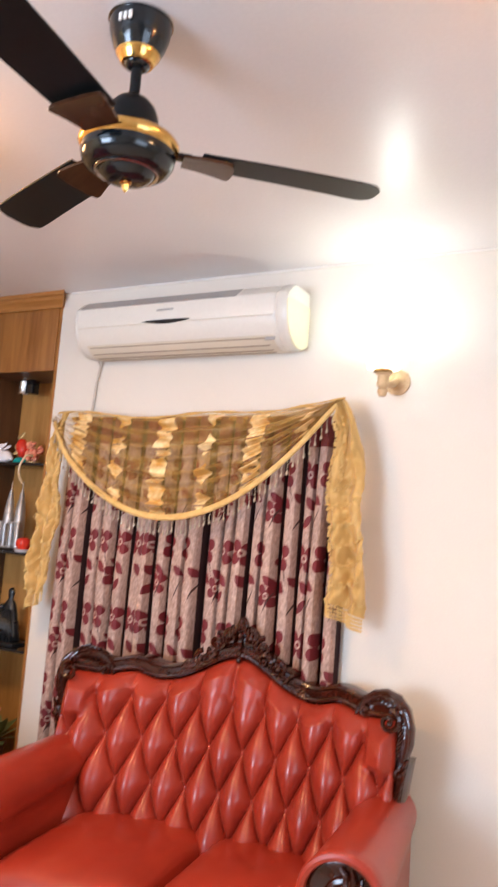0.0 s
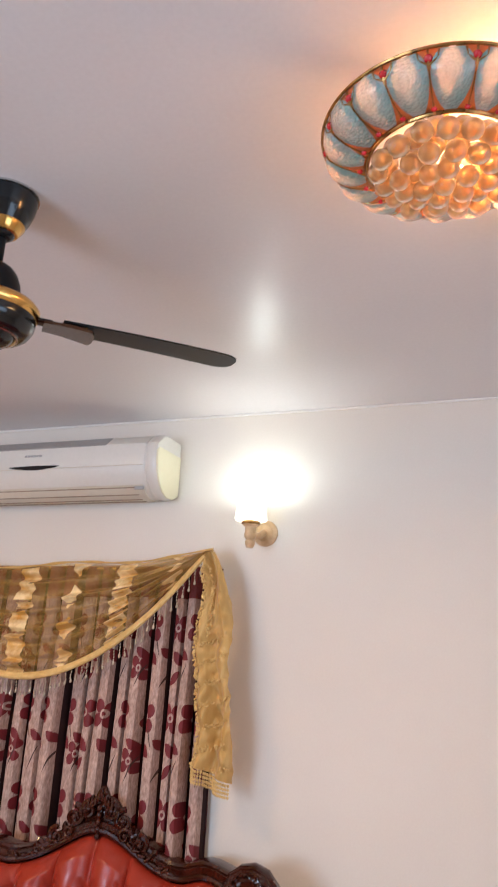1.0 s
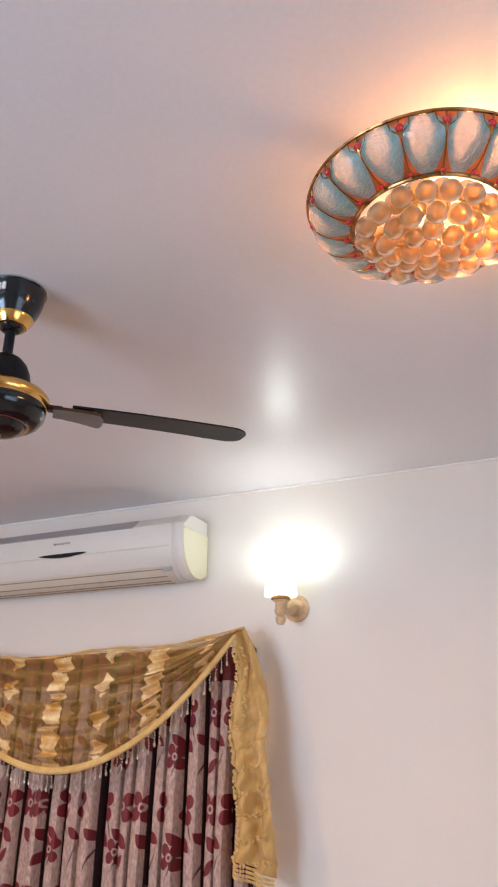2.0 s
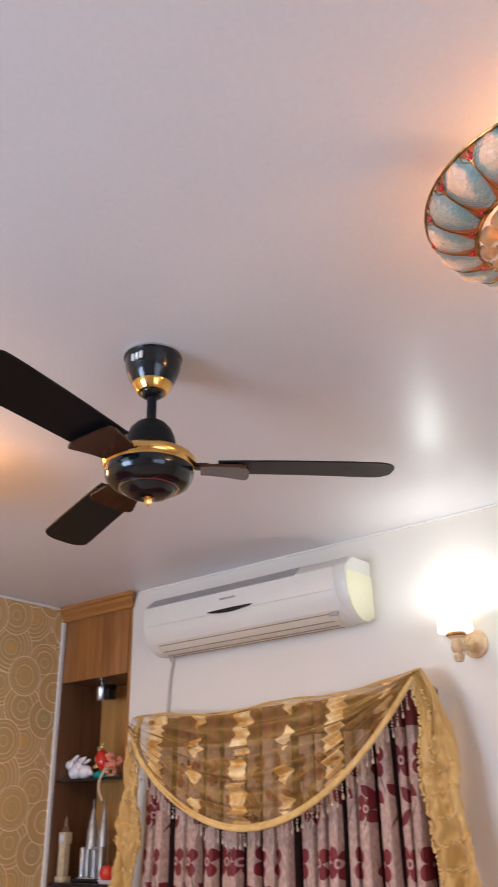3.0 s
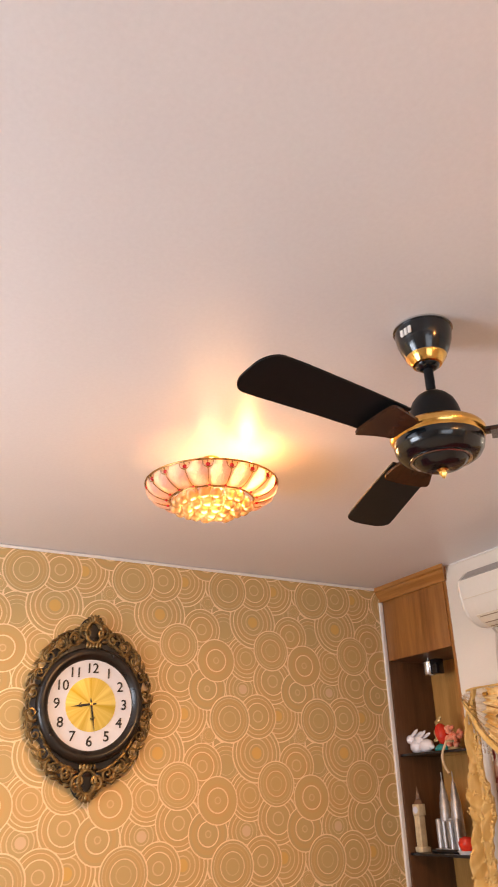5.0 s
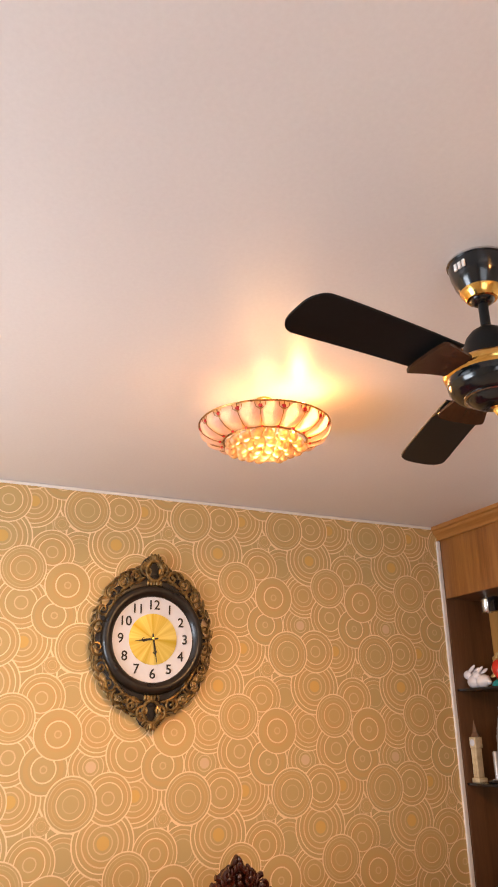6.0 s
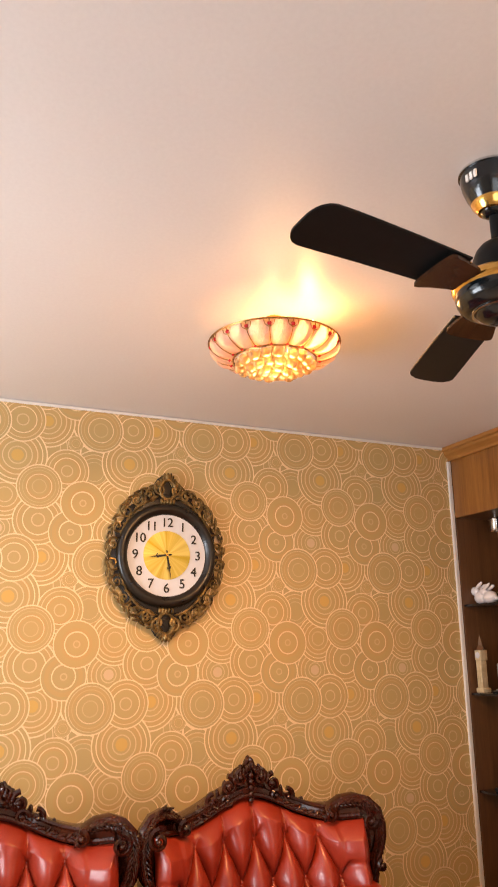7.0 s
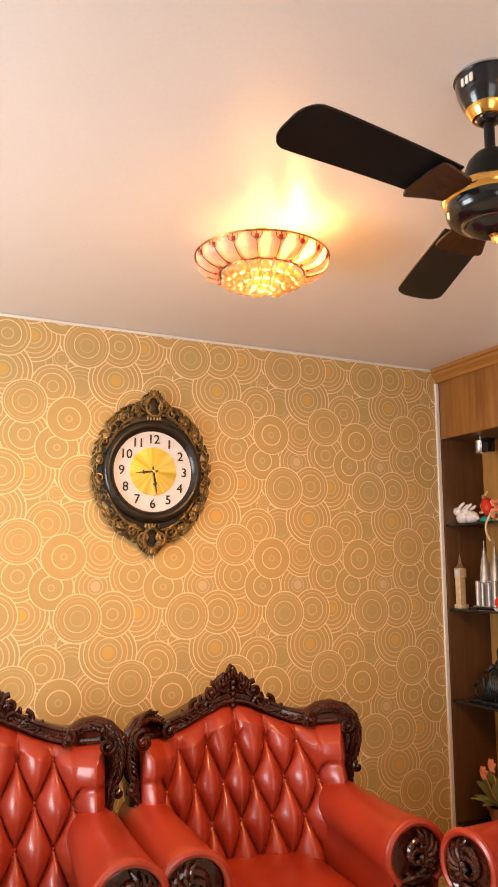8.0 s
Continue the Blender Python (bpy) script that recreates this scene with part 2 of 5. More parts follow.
def make_wallpaper():
    """Overlapping rings in a repeat of 0.484 by 0.586 m: bright relief lines on a tan ground."""
    m, nt, b = nodes_of("ring_wallpaper")
    tc = nt.nodes.new("ShaderNodeTexCoord")
    pu, pv = 0.484, 0.586
    # centre along the wall, height, radius, ring kind (0..3), centre colour (0 plain, 1 orange, 2 cream)
    rings = [(0.02, 0.03, 0.175, 4, 0), (0.25, 0.16, 0.165, 4, 0), (0.05, 0.31, 0.17, 4, 0), (0.29, 0.44, 0.17, 4, 0),
             (-0.978, 2.414, 0.095, 4, 0), (-0.702, 2.036, 0.118, 1, 1), (-0.884, 2.149, 0.108, 1, 2),
             (-0.862, 2.289, 0.106, 1, 0), (-0.821, 2.461, 0.126, 1, 1), (-0.721, 2.191, 0.106, 2, 0),
             (-1.062, 1.948, 0.034, 3, 0), (-1.095, 2.408, 0.096, 2, 0), (-1.068, 2.145, 0.094, 0, 0),
             (-0.808, 2.032, 0.098, 2, 0), (-0.724, 2.333, 0.096, 3, 0), (-1.021, 2.272, 0.097, 0, 0),
             (-0.955, 2.018, 0.103, 3, 0)]
    U = V = W = None
    for i, (cu, cv, r, kind, dot) in enumerate(rings):
        sub = nt.nodes.new("ShaderNodeVectorMath")
        sub.operation = "SUBTRACT"
        sub.inputs[1].default_value = (0, cu + 0.011, cv)
        nt.links.new(tc.outputs["Object"], sub.inputs[0])
        wr = nt.nodes.new("ShaderNodeVectorMath")
        wr.operation = "WRAP"
        wr.inputs[1].default_value = (1, pu / 2, pv / 2)
        wr.inputs[2].default_value = (-1, -pu / 2, -pv / 2)
        nt.links.new(sub.outputs[0], wr.inputs[0])
        flat = nt.nodes.new("ShaderNodeVectorMath")
        flat.operation = "MULTIPLY"
        flat.inputs[1].default_value = (0, 1 / r, 1 / r)
        nt.links.new(wr.outputs[0], flat.inputs[0])
        ln = nt.nodes.new("ShaderNodeVectorMath")
        ln.operation = "LENGTH"
        nt.links.new(flat.outputs[0], ln.inputs[0])
        u = ln.outputs["Value"]
        inside = mathn(nt, "LESS_THAN", u, 1.0)
        keep = mathn(nt, "SUBTRACT", 1.0, inside)
        put = lambda old, new_value: mathn(nt, "MULTIPLY", inside, new_value) if old is None else mathn(nt, "ADD", mathn(nt, "MULTIPLY", keep, old), mathn(nt, "MULTIPLY", inside, new_value))
        U, V, W = put(U, u), put(V, float(kind)), put(W, float(dot) + 0.1 + (i % 4) * 0.02)
    L, D = 1.0, 0.0
    ring_sets = [[(0, D), (0.10, 0.35), (0.16, D), (0.48, L), (0.535, D), (0.948, L)],
                 [(0, D), (0.27, 0.5), (0.31, D), (0.46, 0.6), (0.50, D), (0.64, 0.65), (0.68, D), (0.81, L), (0.845, D), (0.950, L)],
                 [(0, D), (0.22, 0.5), (0.27, D), (0.57, L), (0.61, D), (0.79, 0.65), (0.825, D), (0.946, L)],
                 [(0, D), (0.28, 0.3), (0.32, D), (0.52, 0.85), (0.56, D), (0.70, 0.25), (0.73, D), (0.84, 0.6), (0.87, D), (0.942, L)],
                 [(0, D), (0.43, 0.5), (0.46, D), (0.61, 0.6), (0.64, D), (0.785, 0.75), (0.815, D), (0.950, L)]]
    line = None
    for k, stops in enumerate(ring_sets):
        here = mathn(nt, "COMPARE", V, float(k), 0.4)
        got = mathn(nt, "MULTIPLY", ramp(nt, U, stops, constant=True), here)
        line = got if line is None else mathn(nt, "ADD", line, got)
    cream_ground = mathn(nt, "LESS_THAN", W, 0.05)
    line = mathn(nt, "ADD", line, mathn(nt, "MULTIPLY", cream_ground, 0.3), clamp=True)
    wear = noise_of(nt, 5, 3)
    fill = mixc(nt, ramp(nt, mathn(nt, "FRACT", mathn(nt, "MULTIPLY", W, 12.3)), [(0.2, 0.0), (0.8, 1.0)]), (0.52, 0.365, 0.145), (0.57, 0.375, 0.138))
    # tinted bands between the lines
    band = mathn(nt, "COMPARE", U, mathn(nt, "MULTIPLY_ADD", mathn(nt, "FRACT", mathn(nt, "MULTIPLY", W, 7.7)), 0.3, 0.5), 0.10)
    fill = mixc(nt, mathn(nt, "MULTIPLY", band, 0.45), fill, (0.62, 0.36, 0.12))
    centre = mathn(nt, "LESS_THAN", U, 0.20)
    fill = mixc(nt, mathn(nt, "MULTIPLY", centre, mathn(nt, "COMPARE", W, 1.13, 0.1)), fill, (0.68, 0.41, 0.10))
    fill = mixc(nt, mathn(nt, "MULTIPLY", centre, mathn(nt, "COMPARE", W, 2.13, 0.1)), fill, (0.72, 0.52, 0.30))
    col = mixc(nt, line, fill, (0.94, 0.72, 0.44))
    col = mixc(nt, mathn(nt, "MULTIPLY", wear, 0.14), col, (0.42, 0.27, 0.13))
    nt.links.new(col, b.inputs["Base Color"])
    nt.links.new(mathn(nt, "MULTIPLY_ADD", line, -0.16, 0.56), b.inputs["Roughness"])
    nt.links.new(mathn(nt, "MULTIPLY", line, 0.08), b.inputs["Metallic"])
    bump(nt, b, mathn(nt, "ADD", line, mathn(nt, "MULTIPLY", noise_of(nt, 300, 3), 0.25)), 0.6, 0.0016)
    return m


wallpaper = make_wallpaper()


def make_curtain():
    """Woven beige curtain with rows of crimson flowers, leaves and fine dark stems."""
    m, nt, b = nodes_of("flowered_curtain")
    uv = nt.nodes.new("ShaderNodeUVMap")

    def cell(du, dv, ou, ov):
        mp = nt.nodes.new("ShaderNodeVectorMath")
        mp.operation = "SUBTRACT"
        mp.inputs[1].default_value = (ou, ov, 0)
        nt.links.new(uv.outputs[0], mp.inputs[0])
        w = nt.nodes.new("ShaderNodeVectorMath")
        w.operation = "WRAP"
        w.inputs[1].default_value = (du / 2, dv / 2, 1)
        w.inputs[2].default_value = (-du / 2, -dv / 2, -1)
        nt.links.new(mp.outputs[0], w.inputs[0])
        s = nt.nodes.new("ShaderNodeSeparateXYZ")
        nt.links.new(w.outputs[0], s.inputs[0])
        return s.outputs[0], s.outputs[1]

    def flower(du, dv, ou, ov, size):
        x, y = cell(du, dv, ou, ov)
        r = mathn(nt, "POWER", mathn(nt, "ADD", mathn(nt, "MULTIPLY", x, x), mathn(nt, "MULTIPLY", y, y)), 0.5)
        a = mathn(nt, "ARCTAN2", y, x)
        petal = mathn(nt, "POWER", mathn(nt, "ABSOLUTE", mathn(nt, "SINE", mathn(nt, "MULTIPLY_ADD", a, 2.0, 0.25))), 0.6)
        lim = mathn(nt, "MULTIPLY_ADD", petal, size * 0.72, size * 0.28)
        body = mathn(nt, "LESS_THAN", r, lim)
        eye = mathn(nt, "LESS_THAN", mathn(nt, "ABSOLUTE", mathn(nt, "SUBTRACT", r, size * 0.2)), size * 0.07)
        return body, eye

    def leaf(du, dv, ou, ov, long, wide, ang):
        x, y = cell(du, dv, ou, ov)
        c, s = math.cos(ang), math.sin(ang)
        p = mathn(nt, "ADD", mathn(nt, "MULTIPLY", x, c / long), mathn(nt, "MULTIPLY", y, s / long))
        q = mathn(nt, "ADD", mathn(nt, "MULTIPLY", x, -s / wide), mathn(nt, "MULTIPLY", y, c / wide))
        e = mathn(nt, "ADD", mathn(nt, "MULTIPLY", p, p), mathn(nt, "ABSOLUTE", q))
        return mathn(nt, "LESS_THAN", e, 1.0)

    row = 0.318
    f1, e1 = flower(0.148, row, 0.02, -0.545, 0.060)
    f2, e2 = flower(0.444, row, 0.094, -0.695, 0.050)
    l1 = leaf(0.148, row, 0.03, -0.655, 0.036, 0.019, -0.8)
    l2 = leaf(0.148, row, 0.100, -0.640, 0.034, 0.017, -0.6)
    l3 = leaf(0.296, row, 0.02, -0.725, 0.034, 0.015, 0.9)
    st1 = leaf(0.148, row, 0.10, -0.720, 0.050, 0.0030, 1.1)
    st2 = leaf(0.296, row, 0.20, -0.610, 0.046, 0.0028, 1.9)
    red = f1
    for x in (f2, l1, l2, l3):
        red = mathn(nt, "MAXIMUM", red, x)
    red = mathn(nt, "SUBTRACT", red, mathn(nt, "MAXIMUM", e1, e2), clamp=True)
    weave = ramp(nt, noise_of(nt, 150, 4, stretch=(1, 1, 0.35)), [(0.3, 0.0), (0.68, 1.0)])
    tone = noise_of(nt, 9, 3)
    base = mixc(nt, weave, (0.28, 0.175, 0.14), (0.56, 0.395, 0.325))
    crimson = mixc(nt, tone, (0.095, 0.003, 0.007), (0.19, 0.007, 0.013))
    col = mixc(nt, red, base, crimson)
    col = mixc(nt, mathn(nt, "MAXIMUM", st1, st2), col, (0.05, 0.02, 0.015))
    nt.links.new(col, b.inputs["Base Color"])
    b.inputs["Roughness"].default_value = 0.62
    b.inputs["Sheen Weight"].default_value = 0.05
    bump(nt, b, mathn(nt, "ADD", weave, mathn(nt, "MULTIPLY", red, 0.6)), 0.35, 0.001)
    return m


curtain_cloth = make_curtain()
heading_red = surface("crimson_curtain_heading", (0.10, 0.010, 0.012), (0.20, 0.030, 0.030), 0.7, fine=150)
# crimson darkened to hold the shade between the pleats
fold_shade = surface("dark_red_fold_shade", (0.014, 0.002, 0.003), (0.028, 0.005, 0.005), 0.85)


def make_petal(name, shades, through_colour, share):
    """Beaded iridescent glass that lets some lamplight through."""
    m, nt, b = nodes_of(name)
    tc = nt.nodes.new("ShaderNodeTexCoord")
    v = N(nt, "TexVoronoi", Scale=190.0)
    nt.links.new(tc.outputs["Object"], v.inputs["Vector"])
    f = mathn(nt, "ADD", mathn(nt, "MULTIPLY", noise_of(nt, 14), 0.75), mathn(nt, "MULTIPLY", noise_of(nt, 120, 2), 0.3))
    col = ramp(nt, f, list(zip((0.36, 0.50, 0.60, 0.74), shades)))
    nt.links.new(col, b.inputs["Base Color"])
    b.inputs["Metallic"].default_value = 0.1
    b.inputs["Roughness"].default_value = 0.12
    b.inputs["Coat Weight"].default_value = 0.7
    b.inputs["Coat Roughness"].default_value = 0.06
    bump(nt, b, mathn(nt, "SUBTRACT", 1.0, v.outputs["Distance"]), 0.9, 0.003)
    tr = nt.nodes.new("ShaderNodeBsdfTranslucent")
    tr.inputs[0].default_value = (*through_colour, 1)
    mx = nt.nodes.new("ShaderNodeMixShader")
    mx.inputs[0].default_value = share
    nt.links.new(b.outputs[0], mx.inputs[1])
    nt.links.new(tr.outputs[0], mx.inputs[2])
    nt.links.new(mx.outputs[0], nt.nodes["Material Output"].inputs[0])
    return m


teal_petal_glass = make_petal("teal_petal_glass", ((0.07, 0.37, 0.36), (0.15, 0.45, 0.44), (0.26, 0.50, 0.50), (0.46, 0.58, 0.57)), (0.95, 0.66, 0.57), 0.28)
# lit copy of the teal petals: lamplight put into the colour
lit_petal_glass = make_petal("lit_petal_glass", ((0.66, 0.50, 0.46), (0.74, 0.57, 0.52), (0.80, 0.64, 0.58), (0.86, 0.74, 0.68)), (0.97, 0.74, 0.60), 0.55)


def make_crystal():
    """Clear amber crystal with a milky heart."""
    m, nt, b = nodes_of("amber_crystal")
    b.inputs["Base Color"].default_value = (0.94, 0.68, 0.34, 1)
    b.inputs["Roughness"].default_value = 0.04
    b.inputs["Transmission Weight"].default_value = 1.0
    b.inputs["IOR"].default_value = 1.5
    tr = nt.nodes.new("ShaderNodeBsdfTranslucent")
    tr.inputs[0].default_value = (0.95, 0.68, 0.36, 1)
    df = nt.nodes.new("ShaderNodeBsdfDiffuse")
    df.inputs[0].default_value = (0.50, 0.33, 0.16, 1)
    heart = nt.nodes.new("ShaderNodeMixShader")
    heart.inputs[0].default_value = 0.35
    nt.links.new(tr.outputs[0], heart.inputs[1])
    nt.links.new(df.outputs[0], heart.inputs[2])
    mx = nt.nodes.new("ShaderNodeMixShader")
    mx.inputs[0].default_value = 0.40
    nt.links.new(b.outputs[0], mx.inputs[1])
    nt.links.new(heart.outputs[0], mx.inputs[2])
    nt.links.new(mx.outputs[0], nt.nodes["Material Output"].inputs[0])
    return m


crystal = make_crystal()


def make_liner(name, dark, pale, through_colour):
    """Coloured backing glass behind the petals."""
    m, nt, b = nodes_of(name)
    nt.links.new(mixc(nt, noise_of(nt, 30), dark, pale), b.inputs["Base Color"])
    b.inputs["Roughness"].default_value = 0.2
    tr = nt.nodes.new("ShaderNodeBsdfTranslucent")
    tr.inputs[0].default_value = (*through_colour, 1)
    mx = nt.nodes.new("ShaderNodeMixShader")
    mx.inputs[0].default_value = 0.45
    nt.links.new(b.outputs[0], mx.inputs[1])
    nt.links.new(tr.outputs[0], mx.inputs[2])
    nt.links.new(mx.outputs[0], nt.nodes["Material Output"].inputs[0])
    return m


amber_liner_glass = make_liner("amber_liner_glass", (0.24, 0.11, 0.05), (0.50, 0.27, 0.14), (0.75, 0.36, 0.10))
# lit copy of the amber liner, paler by the lamplight in its colour
lit_liner_glass = make_liner("lit_liner_glass", (0.60, 0.42, 0.26), (0.78, 0.58, 0.38), (0.98, 0.74, 0.46))
filigree_brass = surface("dark_filigree_brass", (0.16, 0.085, 0.025), (0.48, 0.28, 0.09), 0.30, metal=0.9, big=40, fine_bump=0.05)


def make_glow(name, colour, strength):
    m, nt, b = nodes_of(name)
    b.inputs["Base Color"].default_value = (0.9, 0.88, 0.82, 1)
    b.inputs["Roughness"].default_value = 0.3
    b.inputs["Emission Color"].default_value = (*colour, 1)
    b.inputs["Emission Strength"].default_value = strength
    return m


frosted_shade = make_liner("frosted_shade_glass", (0.80, 0.78, 0.74), (0.86, 0.84, 0.80), (0.96, 0.95, 0.92))
bulb_white = make_glow("lit_white_bulb", (1.0, 0.93, 0.78), 60.0)
core_glow = make_glow("lit_core_bulb", (1.0, 0.74, 0.38), 35.0)
dim_glow = make_glow("dim_core_bulb", (1.0, 0.60, 0.24), 3.0)
pearl = surface("pale_bead", (0.34, 0.27, 0.19), (0.54, 0.46, 0.35), 0.15, fine_bump=0, coat=0.5)
bulb_glow = make_glow("lit_bulb", (1.0, 0.70, 0.32), 30.0)


def make_dial_gold():
    """Spun brass disc: its radial sheen put into the colour as fine streaks."""
    m, nt, b = nodes_of("spun_brass_disc")
    tc = nt.nodes.new("ShaderNodeTexCoord")
    s = nt.nodes.new("ShaderNodeSeparateXYZ")
    nt.links.new(tc.outputs["Object"], s.inputs[0])
    a = mathn(nt, "ARCTAN2", s.outputs[2], s.outputs[0])
    n = N(nt, "TexNoise", Scale=2.2, Detail=5.0)
    n.noise_dimensions = "1D"
    nt.links.new(a, n.inputs["W"])
    nt.links.new(mixc(nt, ramp(nt, n.outputs[0], [(0.3, 0.0), (0.7, 1.0)]), (0.56, 0.40, 0.025), (0.92, 0.79, 0.27)), b.inputs["Base Color"])
    b.inputs["Metallic"].default_value = 0.75
    b.inputs["Roughness"].default_value = 0.33
    return m


dial_gold = make_dial_gold()


def make_glass():
    m, nt, b = nodes_of("clear_glass")
    b.inputs["Base Color"].default_value = (0.95, 0.97, 0.97, 1)
    b.inputs["Roughness"].default_value = 0.02
    b.inputs["Transmission Weight"].default_value = 1.0
    return m


clear_glass = make_glass()


# ---- mesh building ----
class Shape:
    """Collects the faces of one mesh."""

    def __init__(self):
        self.v, self.f, self.uv = [], [], []

    def add(self, vs, fs):
        n = len(self.v)
        self.v += [tuple(p) for p in vs]
        self.f += [tuple(i + n for i in q) for q in fs]
        return self

    def box(self, x0, x1, y0, y1, z0, z1, bevel=0.0, seg=2):
        bm = bmesh.new()
        bmesh.ops.create_cube(bm, size=1, matrix=Matrix.Translation(((x0 + x1) / 2, (y0 + y1) / 2, (z0 + z1) / 2)) @ Matrix.Diagonal((x1 - x0, y1 - y0, z1 - z0, 1)))
        if bevel:
            bmesh.ops.bevel(bm, geom=list(bm.edges), offset=bevel, segments=seg, affect="EDGES", profile=0.5)
        bm.verts.index_update()
        self.add([v.co[:] for v in bm.verts], [[v.index for v in q.verts] for q in bm.faces])
        bm.free()
        return self

    def lathe(self, profile, centre=(0, 0, 0), seg=40, axis="z", scale=(1, 1)):
        """profile: (radius, height) from one end to the other."""
        vs, fs, k = [], [], len(profile)
        for i in range(seg):
            a = 2 * math.pi * i / seg
            for r, h in profile:
                p = (r * math.cos(a) * scale[0], r * math.sin(a) * scale[1], h)
                if axis == "y":
                    p = (p[0], h, p[1])
                elif axis == "x":
                    p = (h, p[0], p[1])
                vs.append((p[0] + centre[0], p[1] + centre[1], p[2] + centre[2]))
        for i in range(seg):
            j = (i + 1) % seg
            for n in range(k - 1):
                fs.append((i * k + n, j * k + n, j * k + n + 1, i * k + n + 1))
        if profile[0][0] > 1e-6:
            fs.append([i * k for i in range(seg)][::-1])
        if profile[-1][0] > 1e-6:
            fs.append([i * k + k - 1 for i in range(seg)])
        return self.add(vs, fs)

    def tube(self, pts, radii, sides=7):
        pts = [Vector(p) for p in pts]
        if isinstance(radii, (int, float)):
            radii = [radii] * len(pts)
        vs, fs, up = [], [], None
        for i, p in enumerate(pts):
            d = (pts[min(i + 1, len(pts) - 1)] - pts[max(i - 1, 0)]).normalized()
            if up is None:
                up = Vector((0, 0, 1)) if abs(d.z) < 0.9 else Vector((1, 0, 0))
            side = d.cross(up).normalized()
            up = side.cross(d).normalized()
            for s in range(sides):
                a = 2 * math.pi * s / sides
                vs.append(p + radii[i] * (math.cos(a) * side + math.sin(a) * up))
        for i in range(len(pts) - 1):
            for s in range(sides):
                t = (s + 1) % sides
                fs.append((i * sides + s, i * sides + t, (i + 1) * sides + t, (i + 1) * sides + s))
        fs += [tuple(range(sides))[::-1], tuple(range((len(pts) - 1) * sides, len(pts) * sides))]
        return self.add(vs, fs)

    def spiral(self, cx, cz, y, r, turns, thick, start=0.0, hand=1, sides=6, steps=26, plane="xz", lift=0.0):
        """A carved volute, thick outside and thin at its eye."""
        pts, rad = [], []
        for i in range(steps + 1):
            k = i / steps
            a = start + hand * turns * 2 * math.pi * k
            q = r * (1 - 0.86 * k)
            c, s = cx + q * math.cos(a), cz + q * math.sin(a)
            pts.append((c, y - lift * k, s) if plane == "xz" else (y + lift * k, c, s))
            rad.append(thick * (1 - 0.55 * k))
        self.tube(pts, rad, sides)
        e = pts[-1]
        return self.blob(e, (thick * 0.9,) * 3)

    def blob(self, c, size, turn=0.0, plane="xz", rows=5, cols=8):
        """An ellipsoid turned in its plane: a leaf, bead or knob."""
        vs, fs = [], []
        ca, sa = math.cos(turn), math.sin(turn)
        for i in range(rows + 1):
            t = math.pi * i / rows
            for j in range(cols):
                p = 2 * math.pi * j / cols
                x, y, z = size[0] * math.cos(t), size[1] * math.sin(t) * math.cos(p), size[2] * math.sin(t) * math.sin(p)
                if plane == "xz":
                    vs.append((c[0] + x * ca - z * sa, c[1] + y, c[2] + x * sa + z * ca))
                else:
                    vs.append((c[0] + y, c[1] + x * ca - z * sa, c[2] + x * sa + z * ca))
        for i in range(rows):
            for j in range(cols):
                k = (j + 1) % cols
                fs.append((i * cols + j, i * cols + k, (i + 1) * cols + k, (i + 1) * cols + j))
        return self.add(vs, fs)

    def band(self, pts, half, y0, y1, off=None):
        """A thick rail that follows (x, z) points, between two depths."""
        vs, fs, n = [], [], len(pts)
        for i, (x, z) in enumerate(pts):
            ax, az = pts[max(i - 1, 0)]
            bx, bz = pts[min(i + 1, n - 1)]
            l = math.hypot(bx - ax, bz - az) or 1
            nx, nz = -(bz - az) / l, (bx - ax) / l
            h = half[i] if isinstance(half, list) else half
            for k, y in ((-1, y1), (-1, y0 * 0.7 + y1 * 0.3), (-0.55, y0), (0.55, y0), (1, y0 * 0.7 + y1 * 0.3), (1, y1)):
                vs.append((x + nx * h * k, y + (off[i] if off else 0.0), z + nz * h * k))
        for i in range(n - 1):
            for k in range(6):
                m = (k + 1) % 6
                fs.append((i * 6 + k, i * 6 + m, (i + 1) * 6 + m, (i + 1) * 6 + k))
        fs += [tuple(range(6))[::-1], tuple(range((n - 1) * 6, n * 6))]
        return self.add(vs, fs)

    def grid(self, fn, nu, nv, uv=None, thick=None):
        """A sheet from fn(u, v); thick gives it a back."""
        def sheet(off):
            return [tuple(Vector(fn(i / nu, j / nv)) + Vector(off)) for i in range(nu + 1) for j in range(nv + 1)]
        w = nv + 1
        quads = [(i * w + j, (i + 1) * w + j, (i + 1) * w + j + 1, i * w + j + 1) for i in range(nu) for j in range(nv)]
        base = len(self.v)
        self.add(sheet((0, 0, 0)), quads)
        if uv:
            self.uv = [uv(i / nu, j / nv) for i in range(nu + 1) for j in range(nv + 1)]
        if thick:
            n = (nu + 1) * w
            self.add(sheet(thick), [q[::-1] for q in quads])
            rim = [i * w for i in range(nu + 1)] + [nu * w + j for j in range(1, w)] + [i * w + nv for i in range(nu - 1, -1, -1)] + [j for j in range(nv - 1, 0, -1)]
            for a, b in zip(rim, rim[1:] + rim[:1]):
                self.f.append((base + b, base + a, base + a + n, base + b + n))
            if uv:
                self.uv += self.uv
        return self

    def mesh(self, name, mat, smooth=40):
        me = bpy.data.meshes.new(name)
        me.from_pydata(self.v, [], self.f)
        if self.uv:
            layer = me.uv_layers.new(name="UVMap")
            for loop in me.loops:
                layer.data[loop.index].uv = self.uv[loop.vertex_index]
        me.materials.append(mat)
        if smooth:
            me.polygons.foreach_set("use_smooth", [True] * len(me.polygons))
            me.set_sharp_from_angle(angle=radians(smooth))
        me.update()
        return me


